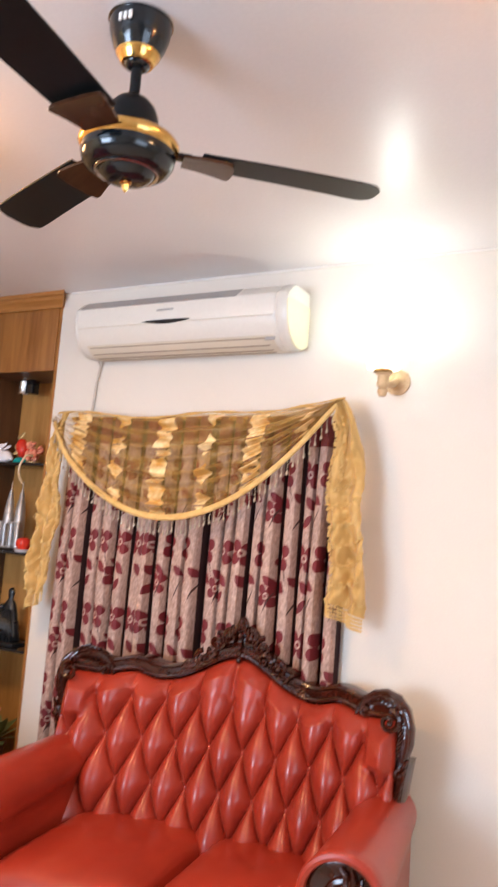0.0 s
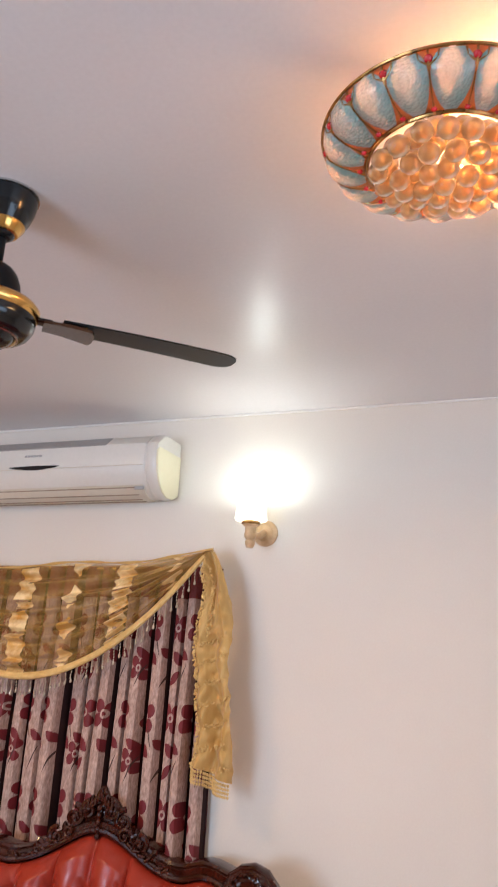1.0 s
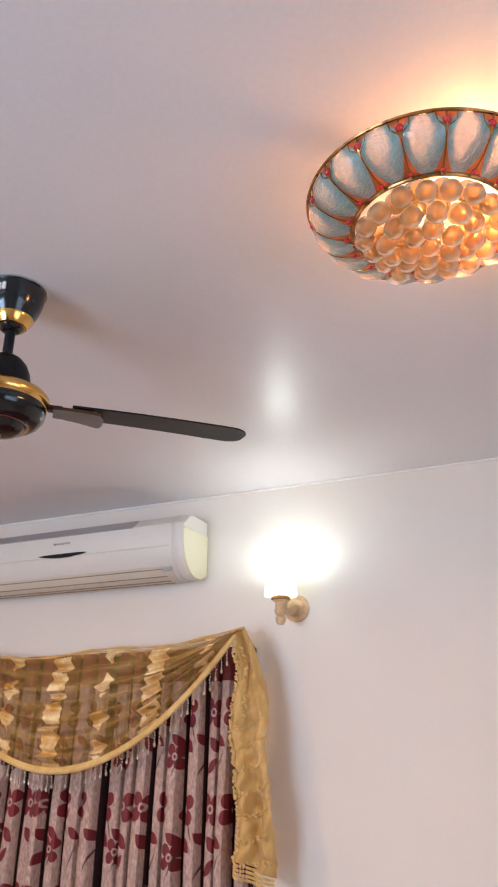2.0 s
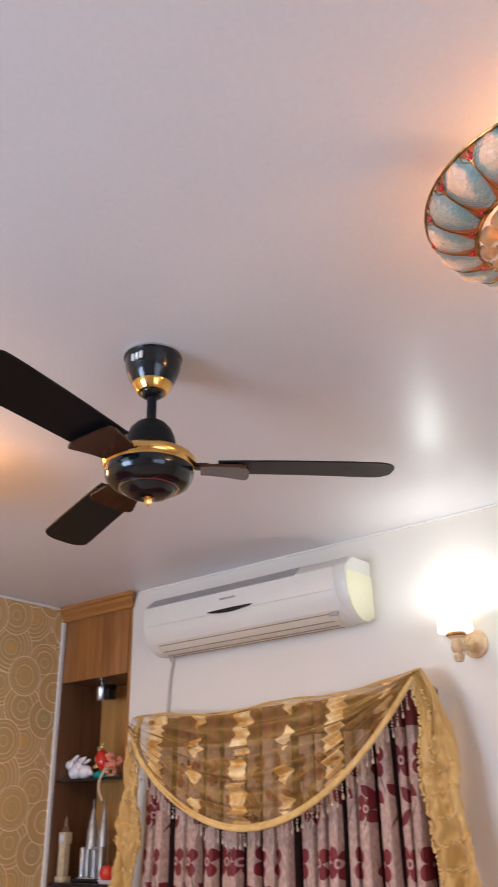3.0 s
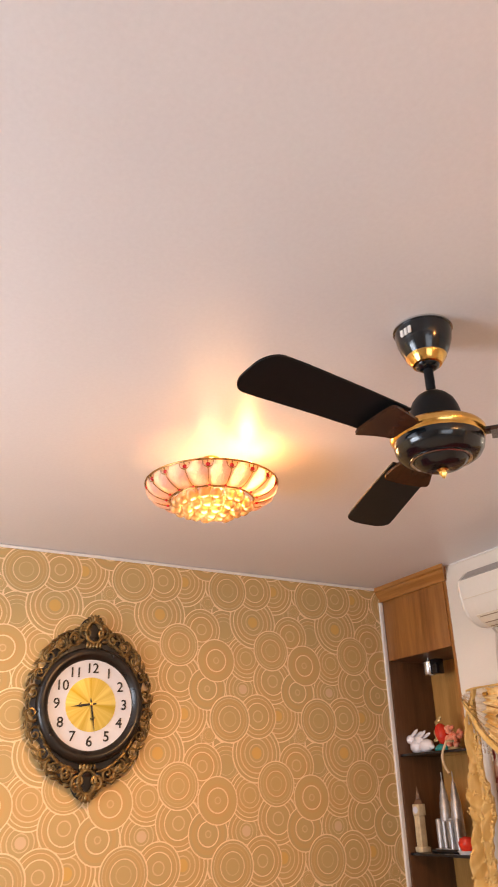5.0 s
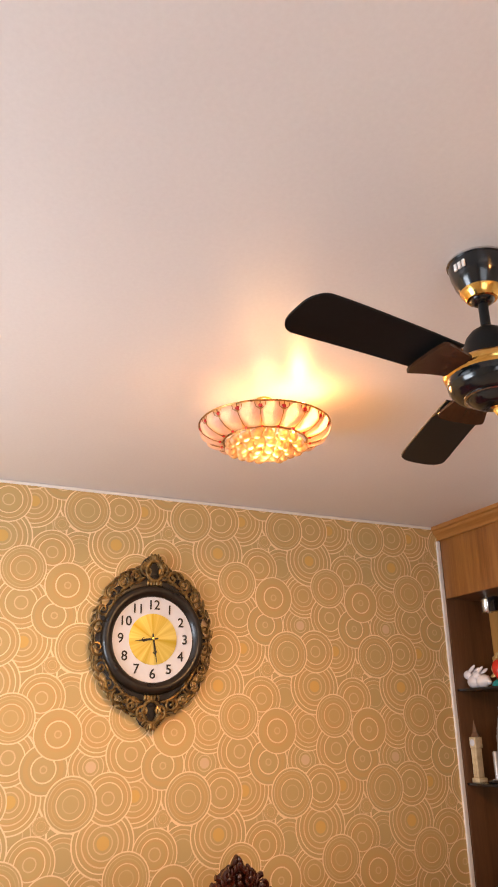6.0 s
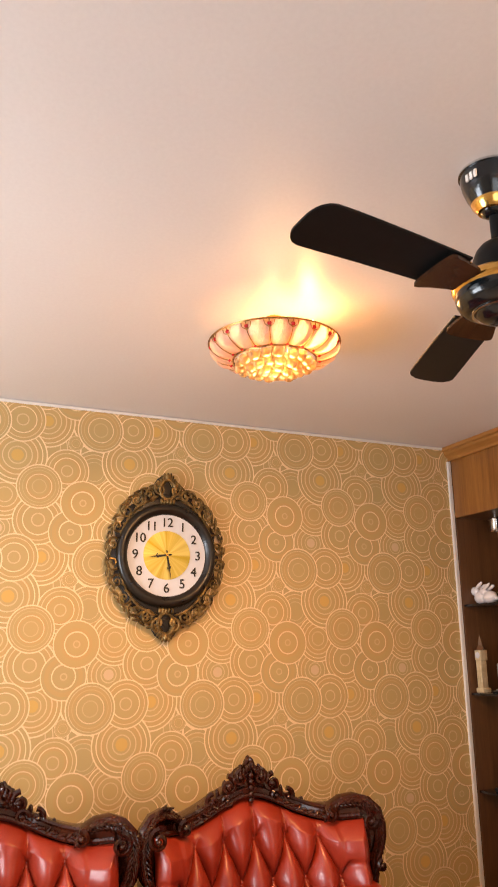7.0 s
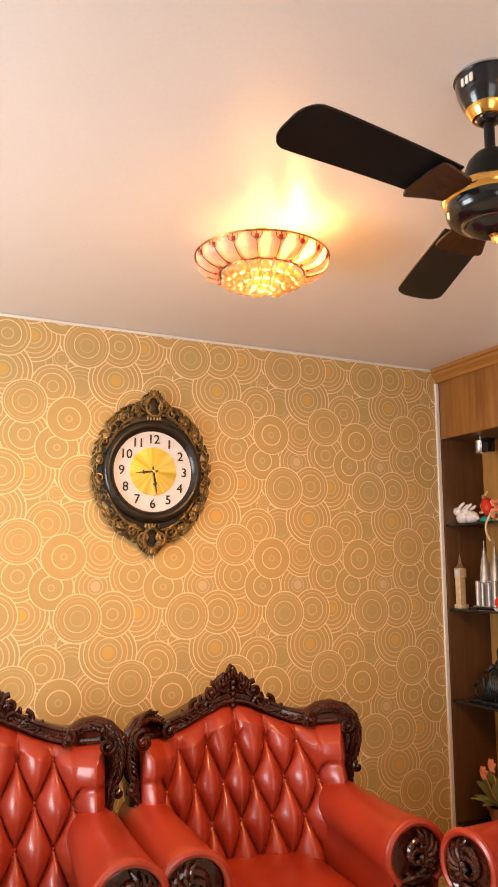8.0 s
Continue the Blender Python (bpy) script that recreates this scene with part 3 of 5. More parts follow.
def part(name, shape, mat, parent, label="", smooth=40):
    ob = new(name, shape.mesh(name, mat, smooth) if isinstance(shape, Shape) else shape)
    ob.parent = parent
    if label:
        ob["label"] = label
    return ob


def thing(name, m, label, category, group="", kind=""):
    ob = new(name)
    ob.empty_display_size = 0.1
    ob.matrix_basis = m
    return tagged(ob, label, category, group, kind)


def setting(name, shape, mat, label, category, smooth=0):
    return tagged(new(name, shape.mesh(name, mat, smooth)), label, category, kind="structure")


# ---- the room ----
X1, Y1 = 5.2, -4.6
F = 0.12                   # floor level
NX, ND = 0.50, 0.27        # niche width and depth
setting("floor", Shape().box(-0.2, X1 + 0.2, Y1 - 0.2, 0.5, F - 0.12, F - 0.004), joint_grey, "beige polished tile floor of the living room", "floor")
setting("ceiling", Shape().box(-0.2, X1 + 0.2, Y1 - 0.2, 0.5, H, H + 0.15), ceiling_paint, "smooth off-white painted ceiling", "ceiling")
# window wall, with an opening behind the curtain and the niche beside it
wn = Shape()
wn.box(NX, 0.78, 0, 0.15, 0, H).box(1.96, X1, 0, 0.15, 0, H).box(0.78, 1.96, 0, 0.15, 1.98, H).box(0.78, 1.96, 0, 0.15, 0, 0.85)
setting("wall_north", wn, wall_paint, "cream painted wall with a curtained window", "wall")
setting("wall_niche_back", Shape().box(-0.2, NX + 0.05, ND + 0.02, ND + 0.15, 0, H), wall_paint, "plain wall behind the built-in shelves", "wall")
setting("wall_west", Shape().box(-0.15, 0, Y1 - 0.15, -0.004, 0, H), wallpaper, "wall covered in tan and gold ring-patterned wallpaper", "wall")
setting("wall_south", Shape().box(0, 0.5, Y1 - 0.15, Y1, 0, H).box(2.5, X1, Y1 - 0.15, Y1, 0, H).box(0.5, 2.5, Y1 - 0.15, Y1, 0, 0.85).box(0.5, 2.5, Y1 - 0.15, Y1, 2.25, H), wall_paint, "unseen cream painted wall with an opening for an added window", "wall")
setting("wall_east", Shape().box(X1, X1 + 0.15, Y1 - 0.15, -3.7, 0, H).box(X1, X1 + 0.15, -1.9, 0.15, 0, H).box(X1, X1 + 0.15, -3.7, -1.9, 0, 0.85).box(X1, X1 + 0.15, -3.7, -1.9, 2.25, H), wall_paint, "unseen cream painted wall with an opening for an added window", "wall")
# white beads along the ceiling and down the wallpaper's end
setting("trim_west", Shape().box(0.0, 0.012, Y1, -0.05, H - 0.014, H - 0.001, 0.004), white_trim, "thin white bead between wallpaper and ceiling", "trim")
setting("trim_north", Shape().box(NX + 0.05, X1, -0.007, -0.0005, H - 0.008, H - 0.001), white_trim, "thin white bead between wall and ceiling", "trim")
setting("trim_corner", Shape().box(0.0, 0.013, -0.027, -0.004, F, H - 0.075, 0.004), white_trim, "white strip down the wallpaper's edge", "trim")


def window(name, m, w, h, label):
    """A sash window in its opening; local x along the wall, y outward."""
    win = thing(name, m, label, "window", kind="structure")
    f = Shape()
    for x0, x1, z0, z1 in ((-w / 2, -w / 2 + 0.05, 0, h), (w / 2 - 0.05, w / 2, 0, h), (-w / 2 + 0.05, w / 2 - 0.05, 0, 0.05), (-w / 2 + 0.05, w / 2 - 0.05, h - 0.05, h), (-0.025, 0.025, 0.05, h - 0.05)):
        f.box(x0, x1, 0.05, 0.10, z0, z1, 0.004)
    part("window_frame", f, white_trim, win)
    for s in (-1, 1):
        p = part("pane", Shape().box(min(s * 0.025, s * (w / 2 - 0.05)), max(s * 0.025, s * (w / 2 - 0.05)), 0.072, 0.078, 0.05, h - 0.05), clear_glass, win)
        p.visible_shadow = False
    part("window_sill", Shape().box(-w / 2 - 0.04, w / 2 + 0.04, -0.03, 0.05, -0.03, -0.002, 0.005), white_trim, win)
    return win


window("window_1", pose(1.37, 0, 0.85), 1.18, 1.13, "white framed window behind a floral curtain")
# two unseen windows, added to hold the fill lamps
window("added_window_south", pose(1.5, Y1, 0.85, 0, 0, 180), 2.0, 1.40, "unseen white framed window added for fill light")
window("added_window_east", pose(X1, -2.8, 0.85, 0, 0, -90), 1.8, 1.40, "unseen white framed window added for fill light")

# ---- built-in shelf niche ----
cab = thing("display_cabinet", pose(0, 0, 0), "built-in golden oak display cabinet with smoked glass shelves in the corner", "cabinet")
part("back_panel", Shape().box(0.016, NX - 0.004, ND, ND + 0.015, 0.0, 2.66), oak_back, cab, "golden back panel brightened in its colour")
part("side_panel", Shape().box(0.0, 0.016, -0.002, ND + 0.015, 0.0, 2.66, 0.002), oak_dark, cab, "dark brown side panel")
part("side_panel", Shape().box(NX - 0.02, NX - 0.002, 0.0, ND, 0.0, 2.66, 0.002), oak, cab)
part("top_panel", Shape().box(0.016, NX - 0.02, -0.006, 0.012, 2.318, 2.64, 0.002), oak_fascia, cab, "plain golden oak fascia panel")
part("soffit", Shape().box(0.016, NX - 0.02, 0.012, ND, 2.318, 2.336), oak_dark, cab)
co = Shape()
prof = [(0.0, 2.628), (-0.014, 2.628), (-0.016, 2.640), (-0.022, 2.648), (-0.034, 2.660), (-0.040, 2.668), (-0.040, 2.676), (-0.052, 2.682), (-0.054, 2.699), (0.0, 2.699)]
n = len(prof)
co.add([(0.002, y, z) for y, z in prof] + [(NX + 0.006 + max(0, -y - 0.014) * 0.9, y, z) for y, z in prof],
       [(i, (i + 1) % n, n + (i + 1) % n, n + i) for i in range(n)] + [tuple(range(n))[::-1], tuple(range(n, 2 * n))])
part("cornice", co, oak_cornice, cab, "moulded oak cornice")
for z in (1.868, 1.436, 0.985, 0.40):
    part("shelf", Shape().box(0.016, NX - 0.022, 0.004, ND - 0.002, z - 0.012, z, 0.003), smoked_glass, cab, "smoked black glass shelf")
sp = thing("cabinet_spotlight", pose(0.165, 0.13, 2.318), "small brushed steel spotlight under the cabinet fascia", "spotlight")
part("stem", Shape().lathe([(0.008, -0.02), (0.008, 0.0)], seg=14), chrome, sp)
part("can", Shape().lathe([(0.0, -0.016), (0.026, -0.016), (0.030, -0.020), (0.030, -0.080), (0.027, -0.084), (0.024, -0.080), (0.022, -0.05), (0.0, -0.05)], seg=24), chrome, sp)
part("bracket", Shape().box(0.03, 0.075, -0.02, 0.03, -0.085, -0.012, 0.004), black_gloss, sp, "black bracket box")

# figures and souvenirs on the shelves
S1, S2, S3, S4 = 1.8685, 1.4365, 0.9855, 0.4005
rab = Shape()
for ox, oy, k in ((0.065, 0.075, 1.0), (0.135, 0.065, 0.9)):
    rab.blob((ox + 0.012, oy, S1 + 0.034 * k), (0.050 * k, 0.032 * k, 0.035 * k), 0.1, rows=8, cols=12)
    rab.blob((ox - 0.030 * k, oy - 0.004, S1 + 0.066 * k), (0.028 * k, 0.022 * k, 0.024 * k), -0.2, rows=8, cols=12)
    rab.blob((ox + 0.005, oy - 0.012, S1 + 0.092 * k), (0.034 * k, 0.008, 0.010 * k), 0.55, rows=7)
    rab.blob((ox + 0.010, oy + 0.010, S1 + 0.086 * k), (0.034 * k, 0.008, 0.010 * k), 0.35, rows=7)
    rab.blob((ox + 0.062 * k, oy, S1 + 0.026 * k), (0.012, 0.012, 0.012))
tagged(new("rabbit_figurine", rab.mesh("rabbit_figurine", white_porcelain, 180)), "pair of white porcelain rabbits on a glass shelf", "figurine")
po = thing("fruit_ornament", pose(0.235, 0.09, S1), "glossy red and gold fruit ornament on a teal base", "ornament")
part("base", Shape().lathe([(0.0, 0.0), (0.036, 0.0), (0.040, 0.010), (0.032, 0.024), (0.020, 0.032), (0.0, 0.034)], seg=18), teal_glaze, po, "teal glazed base")
part("fruit", Shape().blob((0.006, 0, 0.078), (0.034, 0.034, 0.052), 0.35, rows=9, cols=14), red_glaze, po)
g = Shape()
for i in range(11):
    a = i * 0.7
    g.blob((-0.018 + 0.008 * math.sin(a * 2), -0.022 + 0.003 * i, 0.05 + 0.010 * i), (0.016, 0.008, 0.009), a, rows=4, cols=6)
part("leaf_spray", g, gold_paint, po, "gold leaf spray")
fl = thing("flower_ornament", pose(0.325, 0.085, S1), "coral and gold flower ornament with a curled stem", "ornament")
g = Shape()
random.seed(4)
for i in range(26):
    g.blob((random.uniform(-0.035, 0.035), random.uniform(-0.022, 0.022), 0.014 + random.uniform(0, 0.085) * (1 if i % 3 else 0.6)), (0.016, 0.012, 0.010), random.uniform(0, 3), rows=4, cols=7)
part("blossoms", g, coral_glaze, fl)
part("foot", Shape().lathe([(0.0, 0.0), (0.034, 0.0), (0.036, 0.012), (0.0, 0.02)], seg=16), gold_paint, fl)
part("stem", Shape().tube([(0.02 + 0.035 * math.cos(t * 0.3), -0.06 - 0.040 * math.sin(min(1.57, t * 0.3)), 0.035 - 0.010 * t * (t > 3) - 0.0 * t) for t in range(4)] + [(0.012 + 0.006 * (k - 3) ** 2 / 3, -0.100, 0.01 - 0.016 * k) for k in range(1, 8)], 0.006), sconce_ivory, fl, "curled ivory stem")
# clock tower statuette
ct = thing("clock_tower_statuette", pose(0.058, 0.05, S2), "gilt clock tower statuette on a glass shelf", "statuette")
part("base", Shape().box(-0.026, 0.026, -0.026, 0.026, 0.0, 0.022, 0.003), ivory_gold, ct)
part("shaft", Shape().box(-0.017, 0.017, -0.017, 0.017, 0.022, 0.155, 0.002).box(-0.019, -0.012, -0.019, -0.012, 0.022, 0.158).box(0.012, 0.019, -0.019, -0.012, 0.022, 0.158).box(-0.003, 0.003, -0.0195, -0.015, 0.03, 0.15), ivory_gold, ct)
part("clock_stage", Shape().box(-0.022, 0.022, -0.022, 0.022, 0.155, 0.205, 0.003), ivory_gold, ct)
part("clock_face", Shape().lathe([(0.0, -0.0255), (0.015, -0.025), (0.016, -0.022)], (0, 0, 0.18), 18, "y"), dial_white, ct)
part("spire", Shape().lathe([(0.028, 0.205), (0.018, 0.224), (0.013, 0.226), (0.013, 0.236), (0.004, 0.268), (0.0, 0.285)], seg=4), oak_dark, ct, "brown pointed spire")
# twin towers
tt = thing("twin_tower_model", pose(0.205, 0.11, S2), "pewter model of two linked skyscrapers on a dark plinth", "model")
part("plinth", Shape().box(-0.085, 0.085, -0.06, 0.05, 0.0, 0.014, 0.002), black_gloss, tt)
part("nameplate", Shape().box(-0.06, 0.06, -0.058, -0.022, 0.0142, 0.018, 0.001), pewter, tt)
for s in (-1, 1):
    part("tower", Shape().lathe([(0.027, 0.014), (0.027, 0.165), (0.0255, 0.170), (0.024, 0.210), (0.021, 0.216), (0.0185, 0.245), (0.0155, 0.250), (0.011, 0.280), (0.006, 0.300), (0.0025, 0.310), (0.0022, 0.340), (0.0, 0.345)], (s * 0.038, 0.008, 0), 16), pewter, tt)
    part("annex", Shape().lathe([(0.013, 0.014), (0.013, 0.135), (0.010, 0.140), (0.0, 0.142)], (s * 0.038 + s * 0.024, -0.022, 0), 12), pewter, tt)
    part("annex", Shape().lathe([(0.010, 0.014), (0.010, 0.130), (0.0, 0.134)], (s * 0.038 - s * 0.016, -0.026, 0), 12), pewter, tt)
part("skybridge", Shape().box(-0.02, 0.02, -0.012, 0.004, 0.128, 0.142, 0.001), pewter, tt)
ap = thing("apple_ornament", pose(0.355, 0.05, S2), "red glazed apple ornament on a white dish", "ornament")
part("dish", Shape().lathe([(0.0, 0.0), (0.034, 0.0), (0.046, 0.014), (0.043, 0.015), (0.0, 0.006)], seg=20), white_porcelain, ap)
part("apple", Shape().lathe([(0.0, 0.010), (0.022, 0.010), (0.036, 0.028), (0.038, 0.048), (0.030, 0.064), (0.014, 0.070), (0.0, 0.062)], seg=20), red_glaze, ap)
part("stalk", Shape().tube([(0, 0, 0.062), (0.002, 0, 0.078), (0.007, 0, 0.086)], 0.002), oak_dark, ap)
# dark bronze rider piece
bz = Shape()
bz.box(0.085, 0.36, 0.04, 0.16, S3, S3 + 0.016, 0.004)
bz.lathe([(0.075, 0.016), (0.070, 0.05), (0.052, 0.12), (0.040, 0.17), (0.030, 0.20), (0.014, 0.215), (0.018, 0.235), (0.020, 0.252), (0.012, 0.268), (0.0, 0.272)], (0.262, 0.10, S3), 14, scale=(1.0, 0.62))
for k in range(9):
    x = 0.200 + 0.016 * k
    bz.tube([(x, 0.055 + 0.003 * (k % 3), S3 + 0.018), (0.262 + (x - 0.262) * 0.8, 0.062, S3 + 0.08), (0.262 + (x - 0.262) * 0.45, 0.072, S3 + 0.17)], [0.009, 0.008, 0.004], 6)
bz.tube([(0.118 + 0.034 * math.cos(t * 0.42), 0.09, S3 + 0.055 + 0.036 * math.sin(t * 0.42)) for t in range(16)], 0.0062)
bz.tube([(0.155, 0.09, S3 + 0.016), (0.160, 0.09, S3 + 0.07), (0.150, 0.09, S3 + 0.112), (0.135, 0.09, S3 + 0.122)], [0.014, 0.012, 0.012, 0.006])
bz.tube([(0.235, 0.08, S3 + 0.185), (0.205, 0.075, S3 + 0.155), (0.165, 0.085, S3 + 0.140)], [0.012, 0.009, 0.006])
bz.tube([(0.205, 0.08, S3 + 0.018), (0.192, 0.08, S3 + 0.07), (0.215, 0.08, S3 + 0.125)], [0.012, 0.010, 0.010])
tagged(new("bronze_sculpture", bz.mesh("bronze_sculpture", bronze_dark, 180)), "dark bronze sculpture on a glass shelf", "sculpture")
# potted plant on the lowest shelf
pl = thing("potted_plant", pose(0.20, 0.13, S4), "small variegated plant in a clay pot", "plant")
part("pot", Shape().lathe([(0.0, 0.0), (0.05, 0.0), (0.068, 0.09), (0.074, 0.092), (0.074, 0.105), (0.066, 0.105), (0.062, 0.09), (0.0, 0.088)], seg=24), terracotta, pl)
g = Shape()
random.seed(9)
for i in range(22):
    a, up, ln = i * 2.4, random.uniform(0.45, 1.35), random.uniform(0.13, 0.24)
    d = Vector((math.cos(a) * math.cos(up), math.sin(a) * math.cos(up) * 0.75, math.sin(up)))
    side = d.cross(Vector((0, 0, 1))).normalized()
    root, w = Vector((0, 0, 0.088)), 0.030
    pts = []
    for k in range(6):
        q = k / 5
        c = root + d * ln * q + Vector((0, 0, -0.05 * q * q)) + d * 0.02
        ww = w * math.sin(math.pi * (0.08 + 0.9 * q)) + 0.0015
        pts += [c - side * ww, c + Vector((0, 0, -0.004)), c + side * ww]
    g.add(pts, [(3 * k + e, 3 * k + e + 1, 3 * k + e + 4, 3 * k + e + 3) for k in range(5) for e in (0, 1)])
part("foliage", g, plant_green, pl)
for i, (x, y, z) in enumerate(((0.06, -0.05, 0.27), (-0.06, -0.06, 0.25), (0.01, -0.07, 0.30))):
    fw = Shape()
    for k in range(5):
        fw.blob((x + 0.012 * math.cos(k * 1.26), y, z + 0.012 * math.sin(k * 1.26)), (0.026, 0.008, 0.011), 0.7 + k * 0.45, rows=5, cols=7)
    fw.tube([(x, y + 0.005, z), (x * 0.5, y * 0.5, z * 0.6), (0, 0, 0.09)], 0.0025, 5)
    part("flower", fw, coral_glaze, pl, "pale orange flower")

# ---- air conditioner ----
AX0, AX1 = 0.766, 1.820
ac = thing("air_conditioner", pose(0, 0, 0), "white wall-mounted air conditioner with a yellowed end cap", "air conditioner")
prof = [(-0.002, 2.375), (-0.045, 2.352), (-0.095, 2.350), (-0.135, 2.366), (-0.168, 2.396), (-0.190, 2.435), (-0.200, 2.475), (-0.203, 2.520), (-0.200, 2.548), (-0.150, 2.590), (-0.120, 2.598), (-0.002, 2.600)]


def prism(profile, x0, x1, grow=0.0, y=1.0, fillet=0.012):
    """A housing along x with softened ends."""
    s, n = Shape(), len(profile)
    cy, cz = sum(p[0] for p in profile) / n, sum(p[1] for p in profile) / n
    vs = []
    for x, k in ((x0, 0.94), (x0 + fillet * 0.3, 0.98), (x0 + fillet, 1.0), (x1 - fillet, 1.0), (x1 - fillet * 0.3, 0.98), (x1, 0.94)):
        for py, pz in profile:
            k2 = 1.0 if py > -0.01 else k + grow
            vs.append((x, cy + (py - cy) * k2 if py < -0.01 else py, cz + (pz - cz) * (k + grow)))
    fs = [(r * n + i, r * n + (i + 1) % n, (r + 1) * n + (i + 1) % n, (r + 1) * n + i) for r in range(5) for i in range(n)]
    fs += [tuple(range(n))[::-1], tuple(range(5 * n, 6 * n))]
    return s.add(vs, fs)


prof = [(y, z - 0.010) for y, z in prof]
part("body", prism(prof, AX0 + 0.012, AX1 - 0.05), ac_white, ac, smooth=30)
part("end_cap", prism(prof, AX1 - 0.052, AX1, 0.012, fillet=0.02), ac_white, ac, smooth=30)
cheek = [p for p in prof if p[1] < 2.515] + [(-0.188, 2.526), (-0.002, 2.531)]
part("end_panel", prism(cheek, AX1 - 0.006, AX1 + 0.004, -0.02, fillet=0.003), ac_cream, ac, "yellowed plastic end panel", smooth=30)
part("end_cap", prism(prof, AX0, AX0 + 0.022, 0.004), ac_white, ac, smooth=30)
part("intake_grille", Shape().add([(AX0 + 0.03, -0.2035, 2.538), (AX1 - 0.23, -0.2035, 2.538), (AX1 - 0.23, -0.153, 2.5805), (AX0 + 0.03, -0.153, 2.5805),
                                  (AX0 + 0.03, -0.1985, 2.535), (AX1 - 0.23, -0.1985, 2.535), (AX1 - 0.23, -0.150, 2.576), (AX0 + 0.03, -0.150, 2.576)],
                                 [(0, 1, 2, 3), (7, 6, 5, 4), (0, 4, 5, 1), (1, 5, 6, 2), (2, 6, 7, 3), (3, 7, 4, 0)]), ac_grey, ac, "grey intake grille along the top edge", 0)
part("seam", Shape().tube([(AX0 + 0.03, -0.1995, 2.452), (AX1 - 0.06, -0.1995, 2.452)], 0.0018, 5), ac_beige, ac)
lens = Shape()
lens.grid(lambda u, v: (1.138 + 0.245 * u, -0.2035 + 0.004 * abs(2 * u - 1) ** 2, 2.462 + (v - 0.5) * 0.017 * (math.sin(math.pi * u) ** 0.7) - 0.006 * math.sin(math.pi * u)), 20, 3, thick=(0, 0.006, 0))
part("display", lens, black_gloss, ac, "black lens-shaped display")
for dx in range(6):
    part("badge_bar", Shape().box(1.215 + dx * 0.014, 1.225 + dx * 0.014, -0.2065, -0.200, 2.502, 2.510, 0.001), ac_grey, ac)
under = ((-0.044, 2.340), (-0.095, 2.338), (-0.136, 2.354), (-0.166, 2.381))


def flap_at(u, v):
    k = min(int(v * 3), 2)
    w = v * 3 - k
    return (AX0 + 0.055 + (AX1 - AX0 - 0.125) * u, under[k][0] * (1 - w) + under[k + 1][0] * w, under[k][1] * (1 - w) + under[k + 1][1] * w - 0.0015)


part("outlet_flap", Shape().grid(flap_at, 2, 9, thick=(0, 0.002, 0.002)), ac_beige, ac, "beige outlet flap underneath", 30)
for y, z in ((-0.158, 2.3715), (-0.130, 2.3490), (-0.100, 2.3365), (-0.066, 2.3365)):
    part("louvre", Shape().tube([(AX0 + 0.07, y, z), (AX1 - 0.10, y, z)], 0.0021, 6), louvre_brown, ac, "thin brown louvre edge")
part("receiver", Shape().box(AX1 - 0.105, AX1 - 0.065, -0.165, -0.158, 2.362, 2.376, 0.001), ac_grey, ac)
cb = Shape().tube([(0.795, -0.06, 2.36), (0.780, -0.012, 2.325), (0.762, -0.008, 2.25), (0.752, -0.008, 2.12), (0.750, -0.008, 1.9)], 0.006)
tagged(new("power_cable", cb.mesh("power_cable", cable_white)), "thin white cable running down from the air conditioner", "cable")

# ---- wall sconce ----
sc = thing("wall_sconce", pose(SCONCE_X, 0, 2.22), "ivory and gold wall sconce with a lit frosted glass shade", "wall lamp")
part("wall_plate", Shape().lathe([(0.0, -0.026), (0.018, -0.026), (0.030, -0.020), (0.034, -0.012), (0.048, -0.008), (0.050, -0.0005)], (0.004, 0, -0.005), 30, "y"), sconce_ivory, sc)
part("arm", Shape().tube([(0.004, -0.02, -0.005), (0.002, -0.05, -0.022), (-0.004, -0.09, -0.030), (-0.010, -0.120, -0.015)], [0.014, 0.013, 0.012, 0.012], 10), sconce_ivory, sc)
part("stem", Shape().lathe([(0.0, -0.082), (0.012, -0.080), (0.017, -0.070), (0.019, -0.058), (0.014, -0.050), (0.020, -0.044), (0.023, -0.034), (0.020, -0.024), (0.021, -0.004), (0.027, 0.000), (0.030, 0.006), (0.030, 0.012), (0.0, 0.012)], (-0.010, -0.125, 0.0), 24), sconce_ivory, sc)
part("collar", Shape().lathe([(0.031, 0.004), (0.035, 0.007), (0.035, 0.013), (0.031, 0.017)], (-0.010, -0.125, 0.0), 24), filigree_brass, sc, "dark brass collar")
part("shade", Shape().lathe([(0.030, 0.017), (0.058, 0.020), (0.060, 0.024), (0.055, 0.060), (0.046, 0.118), (0.043, 0.118), (0.052, 0.060), (0.056, 0.027), (0.030, 0.020)], (-0.010, -0.125, 0.0), 32), frosted_shade, sc, "glowing frosted conical shade")
part("socket", Shape().lathe([(0.0, 0.016), (0.014, 0.016), (0.014, 0.042), (0.0, 0.042)], (-0.010, -0.125, 0.0), 16), sconce_ivory, sc)
part("bulb", Shape().blob((-0.010, -0.125, 0.058), (0.016, 0.016, 0.020), rows=8, cols=12), bulb_white, sc, "lit bulb")

